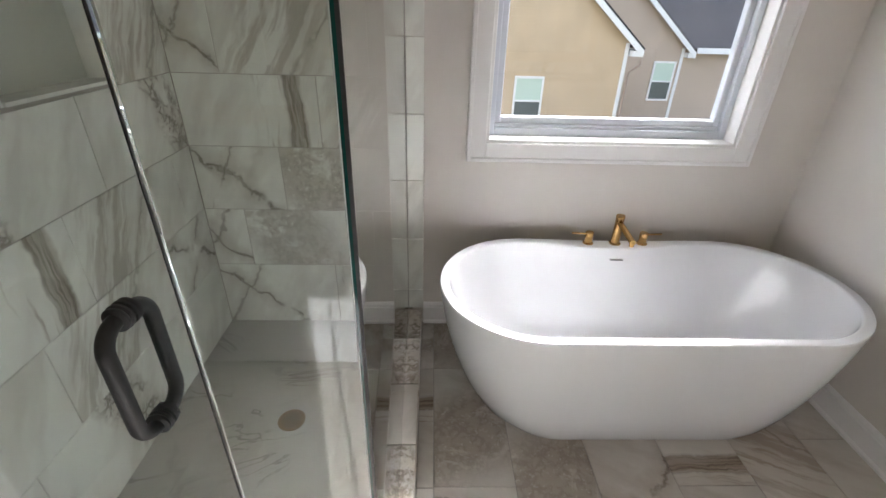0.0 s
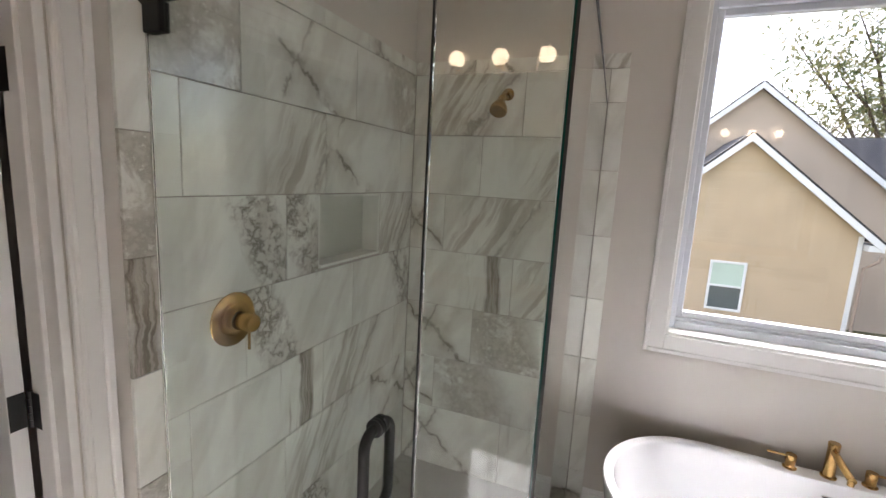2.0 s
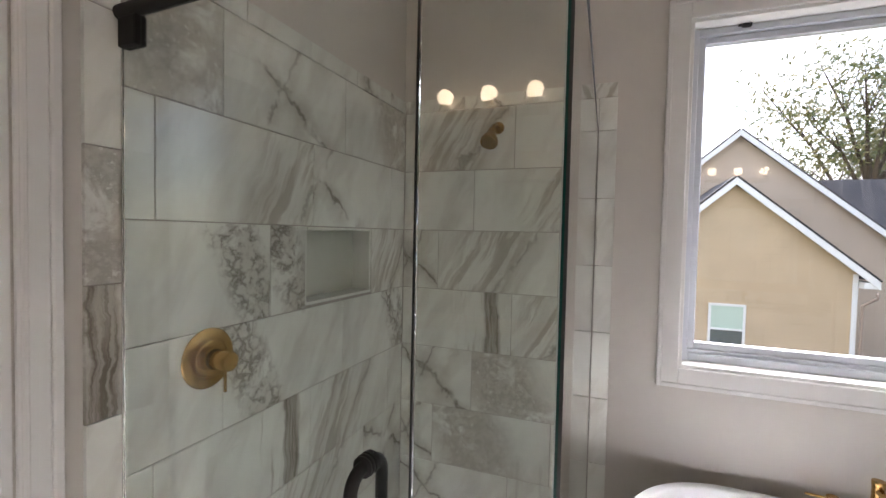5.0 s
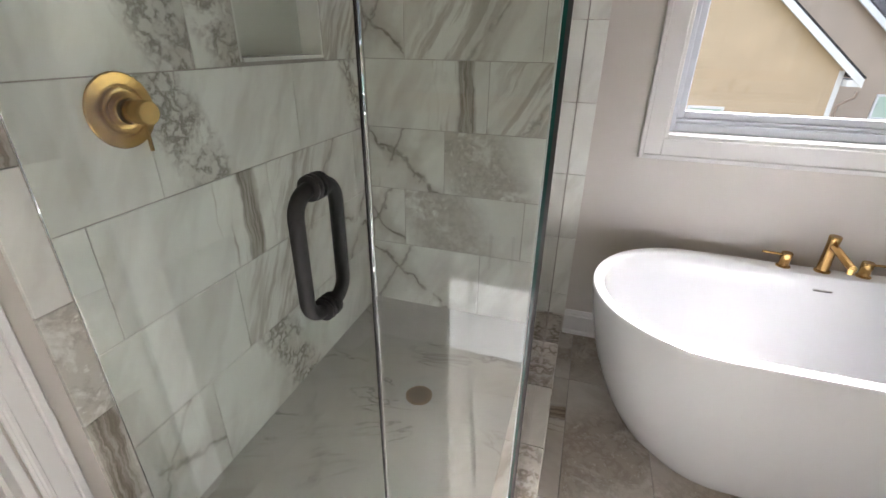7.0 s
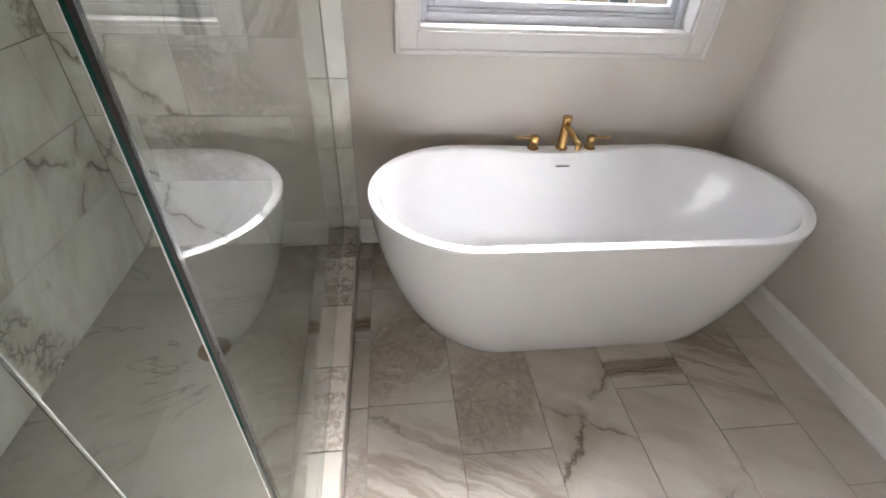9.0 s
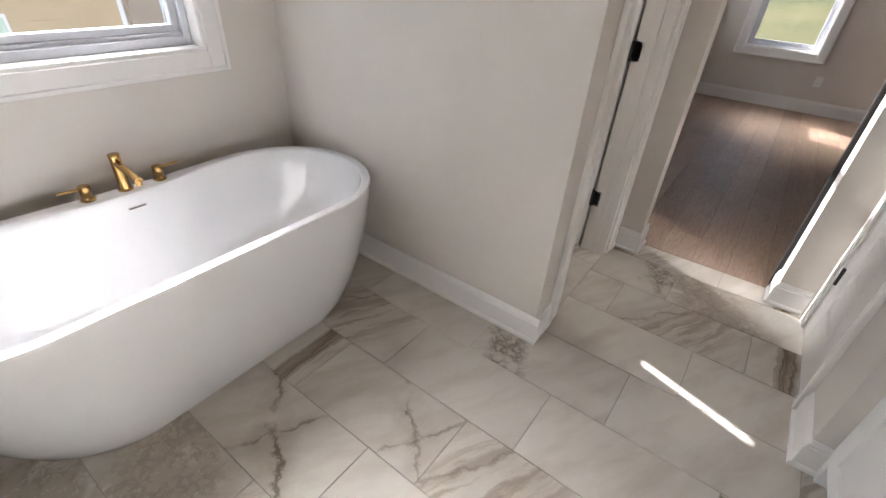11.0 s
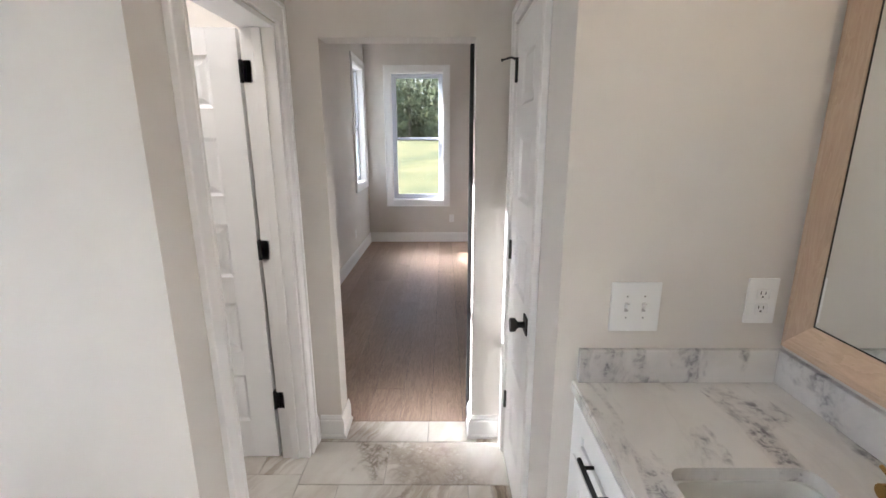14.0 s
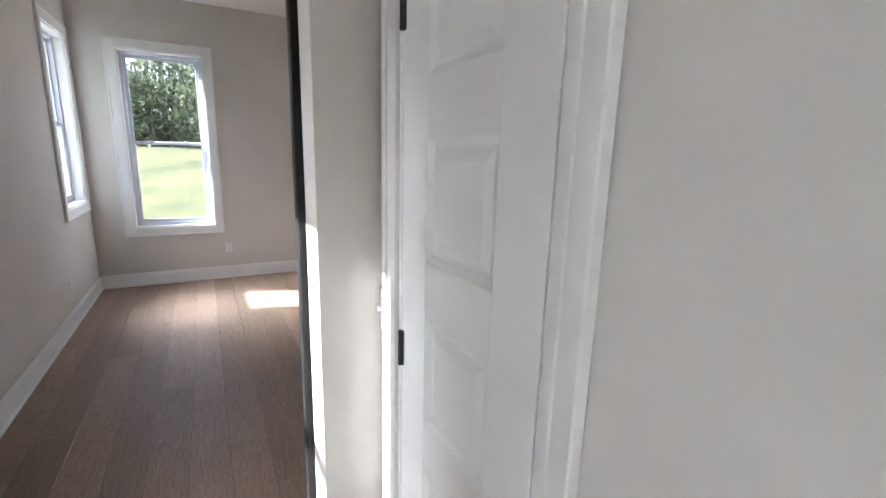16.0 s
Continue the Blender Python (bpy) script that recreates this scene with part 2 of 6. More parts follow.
STONES = {}
STONE_LOOK = {"wall": ((0.83, 0.845, 0.80), (0.25, 0.205, 0.145), 0.16), "floor": ((0.59, 0.56, 0.515), (0.205, 0.138, 0.080), 0.5)}


def face(where, kind, fx=0.0):
    key = (where, kind, fx)
    if key not in STONES:
        base, vein, rough = STONE_LOOK[where]
        STONES[key] = stone(where + "_tile_" + kind, base, vein, kind, fx, rough)
    return STONES[key]


WALL = paint("wall_paint", (0.645, 0.612, 0.570), 0.72)
CEIL = paint("ceiling_paint", (0.84, 0.83, 0.81), 0.85)
TRIM = paint("trim_paint", (0.80, 0.795, 0.785), 0.32, 90.0, 0.05, 0.015)
DOORP = paint("door_paint", (0.85, 0.855, 0.86), 0.35, 120.0, 0.06, 0.015)
CABW = paint("cabinet_paint", (0.80, 0.81, 0.81), 0.38, 90.0, 0.04, 0.012)
GROUT = paint("grout", (0.36, 0.34, 0.31), 0.9, 300.0, 0.4, 0.12)
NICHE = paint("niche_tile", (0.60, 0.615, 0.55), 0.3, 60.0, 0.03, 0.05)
PAN = marble("shower_floor_stone", (0.41, 0.405, 0.375), (0.375, 0.37, 0.335), 2.0, "plain", 0.4)
COUNTER = marble("countertop_marble", (0.67, 0.66, 0.64), (0.21, 0.205, 0.225), 1.6, "counter", 0.14)


def metal(name, color, rough, scratch=220.0):
    m = material(name, color, rough, 1.0)
    n, l, b = nodes_of(m)
    f = noise_node(n, l, coord(n), scratch, 2.0)
    l.new(ramp_node(n, l, f.outputs["Fac"], [(0.3, (rough * 0.75,) * 3), (0.7, (rough * 1.3,) * 3)]).outputs[0], b.inputs["Roughness"])
    return m


GOLD = metal("brushed_gold", (0.50, 0.315, 0.118), 0.21, 900.0)
CHROME = metal("chrome", (0.75, 0.75, 0.75), 0.12)
NICKEL = metal("drain_nickel", (0.27, 0.20, 0.125), 0.5)
BLACK = paint("matte_black", (0.010, 0.010, 0.011), 0.52, 160.0, 0.1, 0.2)
DARK = material("dark_gap", (0.02, 0.018, 0.016), 0.8)
ACRYL = paint("white_acrylic", (0.745, 0.752, 0.765), 0.10, 40.0, 0.01, 0.008)
ACRYL.node_tree.nodes["Principled BSDF"].inputs["Coat Weight"].default_value = 0.6
PORC = material("porcelain", (0.56, 0.565, 0.545), 0.08)
PLATE = paint("white_plastic", (0.80, 0.80, 0.79), 0.3, 60.0, 0.02, 0.01)
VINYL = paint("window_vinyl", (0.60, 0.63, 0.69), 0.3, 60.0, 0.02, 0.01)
# darker copy of the plate plastic, slot shade put into its colour
SLOTW = material("shaded_plastic", (0.42, 0.42, 0.41), 0.5)
SLOT = material("slot", (0.05, 0.05, 0.05), 0.6)
EDGE = material("glass_edge_teal", (0.004, 0.050, 0.043), 0.10)
SEAL = material("clear_seal", (0.55, 0.60, 0.58), 0.25)


def glass(name, color):
    m = material(name, color, 0.0)
    b = m.node_tree.nodes["Principled BSDF"]
    b.inputs["Transmission Weight"].default_value = 1.0
    b.inputs["IOR"].default_value = 1.5
    return m


SHGLASS = glass("shower_glass", (0.955, 0.995, 0.972))
WGLASS = glass("window_glass", (0.97, 0.98, 0.98))
LOWE = glass("tinted_window_glass", (0.80, 0.83, 0.82))
MIRROR = material("mirror_silver", (0.86, 0.88, 0.87), 0.015, 1.0)


def emitter(name, color, strength):
    m = material(name, (0.9, 0.9, 0.9), 0.4)
    b = m.node_tree.nodes["Principled BSDF"]
    b.inputs["Emission Color"].default_value = (*color, 1)
    b.inputs["Emission Strength"].default_value = strength
    return m


BULB = emitter("lit_globe", (1.0, 0.78, 0.52), 4.4)
CLOSETLIT = emitter("lit_diffuser", (1.0, 0.95, 0.88), 32.0)
CANLIT = emitter("lit_lens", (1.0, 0.86, 0.72), 70.0)


def wood(name, lo, hi, along, rough, scale=1.0):
    m = material(name, lo, rough)
    n, l, b = nodes_of(m)
    info = n.new("ShaderNodeObjectInfo")
    comb = n.new("ShaderNodeCombineXYZ")
    for k in range(3):
        l.new(math_node(n, l, "MULTIPLY", info.outputs["Random"], 17.0 + 31.0 * k), comb.inputs[k])
    add = n.new("ShaderNodeVectorMath")
    l.new(coord(n), add.inputs[0])
    l.new(comb.outputs[0], add.inputs[1])
    mp = n.new("ShaderNodeMapping")
    s = [9.0 * scale] * 3
    s[along] = 0.9 * scale
    mp.inputs["Scale"].default_value = s
    l.new(add.outputs[0], mp.inputs["Vector"])
    g = noise_node(n, l, mp.outputs[0], 2.2, 6.0, 0.62, 1.6)
    fine = noise_node(n, l, mp.outputs[0], 22.0, 4.0, 0.6, 0.3)
    rings = math_node(n, l, "FRACT", math_node(n, l, "MULTIPLY", g.outputs["Fac"], 7.0), 0.0)
    tone = math_node(n, l, "ADD", math_node(n, l, "MULTIPLY", rings, 0.35), math_node(n, l, "MULTIPLY", fine.outputs["Fac"], 0.55))
    col = ramp_node(n, l, tone, [(0.2, lo), (0.8, hi)]).outputs[0]
    shade = ramp_node(n, l, info.outputs["Random"], [(0.0, (0.78, 0.78, 0.78)), (1.0, (1.1, 1.1, 1.1))]).outputs[0]
    l.new(mix_node(n, l, 1.0, col, shade, "MULTIPLY"), b.inputs["Base Color"])
    bump(n, l, b, fine.outputs["Fac"], 0.12, 0.001)
    return m


OAK = wood("grey_oak_floor", (0.215, 0.145, 0.105), (0.430, 0.305, 0.228), 0, 0.52)
LIGHTOAK_H = wood("light_oak_cross", (0.50, 0.35, 0.24), (0.62, 0.46, 0.33), 0, 0.5)
LIGHTOAK = wood("light_oak", (0.50, 0.35, 0.24), (0.62, 0.46, 0.33), 2, 0.5)

# ---- mesh helpers ----


def part(name, bm, mat, parent=None, label="", smooth=False):
    me = bpy.data.meshes.new(name)
    bm.to_mesh(me)
    bm.free()
    me.materials.append(mat)
    if smooth:
        for f in me.polygons:
            f.use_smooth = True
        me.set_sharp_from_angle(angle=radians(40))
    ob = new(name, me)
    if parent is not None:
        ob.parent = parent
    if label:
        ob["label"] = label
    return ob


def thing(name, at, label, category, group="", kind=""):
    ob = new(name)
    ob.location = at
    ob.empty_display_size = 0.1
    return tagged(ob, label, category, group, kind)


def under(ob, parent):
    """Hang ob, built in world coordinates, under parent, which only has a location."""
    ob.parent = parent
    ob.matrix_parent_inverse = Matrix.Translation(-parent.location)
    return ob


def box(bm, lo, hi, bevel=0.0, seg=1):
    g = bmesh.ops.create_cube(bm, size=1.0)
    vs = g["verts"]
    for v in vs:
        v.co = Vector([lo[k] + (v.co[k] + 0.5) * (hi[k] - lo[k]) for k in range(3)])
    if bevel:
        es = list({e for v in vs for e in v.link_edges})
        bmesh.ops.bevel(bm, geom=es, offset=bevel, segments=seg, affect="EDGES", profile=0.7)
    return bm


def box_bm(lo, hi, bevel=0.0, seg=1):
    return box(bmesh.new(), lo, hi, bevel, seg)


def tube(bm, pts, r, seg=14, closed=False, cap=True):
    """A round bar along pts; r one radius or one for each point."""
    pts = [Vector(p) for p in pts]
    n = len(pts)
    rad = r if isinstance(r, (list, tuple)) else [r] * n
    rings = []
    up = None
    for k, p in enumerate(pts):
        a = pts[(k - 1) % n] if closed or k else p
        c = pts[(k + 1) % n] if closed or k < n - 1 else p
        d = (c - a).normalized()
        if up is None:
            up = d.orthogonal().normalized()
        up = (up - d * up.dot(d)).normalized()
        side = d.cross(up)
        rings.append([bm.verts.new(p + rad[k] * (math.cos(t) * up + math.sin(t) * side)) for t in [2 * math.pi * q / seg for q in range(seg)]])
    for k in range(n if closed else n - 1):
        a, c = rings[k], rings[(k + 1) % n]
        for q in range(seg):
            bm.faces.new((a[q], a[(q + 1) % seg], c[(q + 1) % seg], c[q]))
    if cap and not closed:
        bm.faces.new(rings[0][::-1])
        bm.faces.new(rings[-1])
    bmesh.ops.recalc_face_normals(bm, faces=bm.faces)
    return bm


def lathe(bm, profile, origin, axis, seg=32):
    """Turned shape: profile rows (radius, distance along axis from origin)."""
    axis = Vector(axis).normalized()
    pts = [Vector(origin) + axis * h for _, h in profile]
    u = axis.orthogonal().normalized()
    w = axis.cross(u)
    rings = []
    for (r, _), p in zip(profile, pts):
        rings.append([bm.verts.new(p + max(r, 1e-4) * (math.cos(t) * u + math.sin(t) * w)) for t in [2 * math.pi * q / seg for q in range(seg)]])
    for a, c in zip(rings, rings[1:]):
        for q in range(seg):
            bm.faces.new((a[q], a[(q + 1) % seg], c[(q + 1) % seg], c[q]))
    bm.faces.new(rings[0][::-1])
    bm.faces.new(rings[-1])
    bmesh.ops.recalc_face_normals(bm, faces=bm.faces)
    return bm


def slab(bm, axis, c0, c1, us, zs, holes):
    """A wall between c0 and c1 across axis (0: x, 1: y, 2: z), from us[0] to us[1] and zs[0] to zs[1], with rectangular holes (u0, u1, z0, z1)."""
    cu = sorted({us[0], us[1], *[h[k] for h in holes for k in (0, 1) if us[0] < h[k] < us[1]]})
    cz = sorted({zs[0], zs[1], *[h[k] for h in holes for k in (2, 3) if zs[0] < h[k] < zs[1]]})

    def solid(i, j):
        if not (0 <= i < len(cu) - 1 and 0 <= j < len(cz) - 1):
            return False
        u, z = (cu[i] + cu[i + 1]) / 2, (cz[j] + cz[j + 1]) / 2
        return not any(h[0] < u < h[1] and h[2] < z < h[3] for h in holes)

    cache = {}

    def vert(c, u, z):
        key = (c, u, z)
        if key not in cache:
            co = {0: (c, u, z), 1: (u, c, z), 2: (u, z, c)}[axis]
            cache[key] = bm.verts.new(co)
        return cache[key]

    for i in range(len(cu) - 1):
        for j in range(len(cz) - 1):
            if not solid(i, j):
                continue
            u0, u1, z0, z1 = cu[i], cu[i + 1], cz[j], cz[j + 1]
            for c in (c0, c1):
                bm.faces.new([vert(c, u0, z0), vert(c, u1, z0), vert(c, u1, z1), vert(c, u0, z1)])
            for di, dj, (a, d) in ((-1, 0, ((u0, z0), (u0, z1))), (1, 0, ((u1, z0), (u1, z1))), (0, -1, ((u0, z0), (u1, z0))), (0, 1, ((u0, z1), (u1, z1)))):
                if not solid(i + di, j + dj):
                    bm.faces.new([vert(c0, *a), vert(c1, *a), vert(c1, *d), vert(c0, *d)])
    bmesh.ops.recalc_face_normals(bm, faces=bm.faces)
    return bm


def structure(name, bm, mat, label, category):
    return tagged(part(name, bm, mat), label, category, kind="structure")


def wall(name, axis, c0, c1, us, zs, holes=(), mat=None, label="greige painted drywall wall"):
    return structure(name, slab(bmesh.new(), axis, c0, c1, us, zs, list(holes)), mat or WALL, label, "wall")


# ---- large structure ----
YW, XR, XL = 2.055, 1.93, -0.95        # window wall, tub alcove wall, shower wall
YB = -1.155                            # vanity wall
HL, HR = 0.47, -0.535                  # the passage's two walls
XE = 2.0                               # vanity end wall
XH0, XH1 = 3.0, 3.135                  # passage end wall
BL, BX, BR = 0.97, 7.83, -2.6          # bedroom: window wall, far wall, closing wall
CEIL_B, CEIL_R = 3.06, 3.1
WIN = (0.400, 1.556, 1.022, 2.515)
DOOR_H, SIDE_H = 2.045, 2.085

# second hole: unseen slit added to throw a sun streak onto the passage floor
wall("wall_north", 1, YW, YW + 0.17, (XL - 0.13, 3.13), (-0.3, CEIL_B + 0.1), [WIN, (2.735, 2.82, 1.46, 1.89)])
wall("wall_west", 0, XL - 0.12, XL, (-1.29, YW), (-0.3, CEIL_B + 0.1), [(-0.43, 0.372, -0.3, SIDE_H), (1.235, 1.708, 1.303, 1.597)])
wall("wall_south", 1, YB - 0.13, YB, (XL, 3.0), (-0.3, CEIL_B + 0.1))
wall("wall_alcove", 0, XR, XR + 0.13, (HL, YW), (-0.3, CEIL_B + 0.1))
wall("wall_vanity_end", 0, XE, XE + 0.13, (YB, HR), (-0.3, CEIL_B + 0.1))
wall("wall_passage_left", 1, HL, HL + 0.13, (XR + 0.13, XH0), (-0.3, CEIL_B + 0.1), [(2.17, 2.845, -0.3, DOOR_H)])
wall("wall_passage_right", 1, HR - 0.12, HR, (XE + 0.13, XH0), (-0.3, CEIL_B + 0.1), [(2.33, 2.868, -0.3, DOOR_H)])
wall("wall_passage_end", 0, XH0, XH1, (BR, BL), (-0.3, CEIL_R + 0.1), [(-0.368, 0.333, -0.3, 2.025)])
wall("wall_bedroom_window_side", 1, BL, BL + 0.16, (XH1, BX + 0.16), (-0.3, CEIL_R + 0.1), [(6.93, 7.66, 0.99, 2.57), (3.33, 3.74, 0.99, 2.50)])
wall("wall_bedroom_far", 0, BX, BX + 0.16, (BR, BL), (-0.3, CEIL_R + 0.1), [(-0.205, 0.590, 0.665, 2.555)])
wall("wall_bedroom_closing", 1, BR - 0.15, BR, (XH1, BX), (-0.3, CEIL_R + 0.1))
wall("wall_closet_side", 0, 3.0, 3.13, (0.97 + 0.0, YW), (-0.3, CEIL_B + 0.1))
wall("wall_linen_back", 1, -1.285, -1.155, (XE + 0.13 + 0.87, 3.0 + 0.0001), (-0.3, CEIL_B))
wall("wall_side_room", 0, -2.75, -2.6, (-1.29, YW), (-0.3, CEIL_B + 0.1))
wall("wall_side_room_end", 1, 0.62, 0.74, (-2.6, XL - 0.12), (-0.3, CEIL_B + 0.1))
wall("wall_side_room_near", 1, -1.29, -1.16, (-2.6, XL - 0.12), (-0.3, CEIL_B + 0.1))
structure("ceiling_bathroom", slab(bmesh.new(), 2, CEIL_B, CEIL_B + 0.09, (-2.6, XH0), (-1.155, YW), []), CEIL, "flat white painted ceiling", "ceiling")
structure("ceiling_bedroom", slab(bmesh.new(), 2, CEIL_R, CEIL_R + 0.09, (XH1, BX), (BR, BL), []), CEIL, "flat white painted bedroom ceiling", "ceiling")
floor_bath = structure("floor_bathroom", slab(bmesh.new(), 2, -0.12, -0.004, (-2.6, XH1), (-1.155, YW), []), GROUT, "grey grout bed under stone-look floor tiles", "floor")
floor_bed = structure("floor_bedroom", slab(bmesh.new(), 2, -0.12, -0.005, (XH1, BX), (BR, BL), []), DARK, "dark underlay beneath oak planks", "floor")


def casing(name, axis, c, out, u0, u1, top, bottom=0.0, w=0.095, sides=(True, True)):
    """Door or window casing on a wall face at c (axis 0: x, 1: y), proud towards out (+1 or -1): board with a raised back band."""
    bm = bmesh.new()

    def put(ua, ub, za, zb, d):
        lo = {0: (min(c, c + out * d), ua, za), 1: (ua, min(c, c + out * d), za)}[axis]
        hi = {0: (max(c, c + out * d), ub, zb), 1: (ub, max(c, c + out * d), zb)}[axis]
        box(bm, lo, hi, 0.003)

    if sides[0]:
        put(u0 - w + 0.019, u0 - 0.006, bottom, top + 0.006, 0.016)
        put(u0 - w, u0 - w + 0.019, bottom, top + w, 0.023)
        put(u0 - 0.024, u0 - 0.012, bottom, top + 0.012, 0.019)
    if sides[1]:
        put(u1 + 0.006, u1 + w - 0.019, bottom, top + 0.006, 0.016)
        put(u1 + w - 0.019, u1 + w, bottom, top + w, 0.023)
        put(u1 + 0.012, u1 + 0.024, bottom, top + 0.012, 0.019)
    a, d = (u0 - w + 0.019 if sides[0] else u0), (u1 + w - 0.019 if sides[1] else u1)
    put(a, d, top + 0.006, top + w - 0.019, 0.0161)
    put(a, d, top + w - 0.019, top + w, 0.0231)
    return structure(name, bm, TRIM, "white painted door casing with raised back band", "trim")


def jamb(name, axis, c0, c1, u0, u1, top, t=0.018):
    """Lining of a doorway, with a stop bead."""
    bm = bmesh.new()
    m = (c0 + c1) / 2

    def put(ca, cb, ua, ub, za, zb):
        lo = {0: (ca, ua, za), 1: (ua, ca, za)}[axis]
        hi = {0: (cb, ub, zb), 1: (ub, cb, zb)}[axis]
        box(bm, lo, hi, 0.0015)

    put(c0, c1, u0 - 0.001, u0 + t, 0.0, top)
    put(c0, c1, u1 - t, u1 + 0.001, 0.0, top)
    put(c0, c1, u0 + t, u1 - t, top - t, top + 0.001)
    put(m - 0.018, m + 0.018, u0 + t, u0 + t + 0.01, 0.0, top - t)
    put(m - 0.018, m + 0.018, u1 - t - 0.01, u1 - t, 0.0, top - t)
    return structure(name, bm, TRIM, "white painted door jamb with stop", "trim")


def baseboard(p, q, out, h=0.133):
    """Baseboard from p to q in plan, proud towards out: flat board, cap moulding and shoe."""
    bm = bmesh.new()
    p, q, o = Vector((*p, 0)), Vector((*q, 0)), Vector((*out, 0))
    prof = [(0, 0), (0.022, 0), (0.022, 0.012), (0.017, 0.019), (0.014, 0.021), (0.014, h - 0.030), (0.0105, h - 0.026), (0.0105, h - 0.016), (0.007, h - 0.008), (0.005, h), (0, h)]
    a = [bm.verts.new(p + o * d + Vector((0, 0, z))) for d, z in prof]
    b = [bm.verts.new(q + o * d + Vector((0, 0, z))) for d, z in prof]
    n = len(prof)
    for k in range(n):
        bm.faces.new((a[k], a[(k + 1) % n], b[(k + 1) % n], b[k]))
    bm.faces.new(a[::-1])
    bm.faces.new(b)
    bmesh.ops.recalc_face_normals(bm, faces=bm.faces)
    return structure("baseboard", bm, TRIM, "white painted baseboard with moulded top", "baseboard")


baseboard((0.119, YW), (XR, YW), (0, -1))
baseboard((XR, HL - 0.022), (XR, YW - 0.022), (-1, 0))
baseboard((XR + 0.0, HL), (2.073, HL), (0, -1))
baseboard((2.942, HL), (XH0 - 0.0, HL), (0, -1))
baseboard((XH0, 0.333 + 0.0), (XH0, HL - 0.022), (-1, 0))
baseboard((XH0 - 0.022, 0.333), (XH1 + 0.022, 0.333), (0, -1))
baseboard((XH0 - 0.022, -0.368), (XH1 + 0.0, -0.368), (0, 1))
baseboard((XH0, HR + 0.022), (XH0, -0.368), (-1, 0))
baseboard((XE - 0.022, HR), (2.249, HR), (0, 1))
baseboard((XE, -0.594), (XE, HR), (-1, 0))
baseboard((XH1, BL), (BX, BL), (0, -1), 0.15)
baseboard((BX, BR), (BX, BL - 0.022), (-1, 0), 0.15)
baseboard((XH1, 0.355), (XH1, BL - 0.022), (1, 0), 0.15)
baseboard((XL, -0.55), (XL, -0.53), (1, 0))

casing("trim_side_room_door", 0, XL, 1, -0.43, 0.372, SIDE_H, w=0.080)
jamb("door_1", 0, XL - 0.125, XL + 0.005, -0.43, 0.372, SIDE_H)
casing("trim_closet_door", 1, HL, -1, 2.17, 2.845, DOOR_H)
jamb("door_2", 1, HL - 0.005, HL + 0.135, 2.17, 2.845, DOOR_H)
casing("trim_linen_door", 1, HR, 1, 2.33, 2.868, DOOR_H, w=0.068)
jamb("door_3", 1, HR - 0.125, HR + 0.005, 2.33, 2.868, DOOR_H)

# ---- windows ----


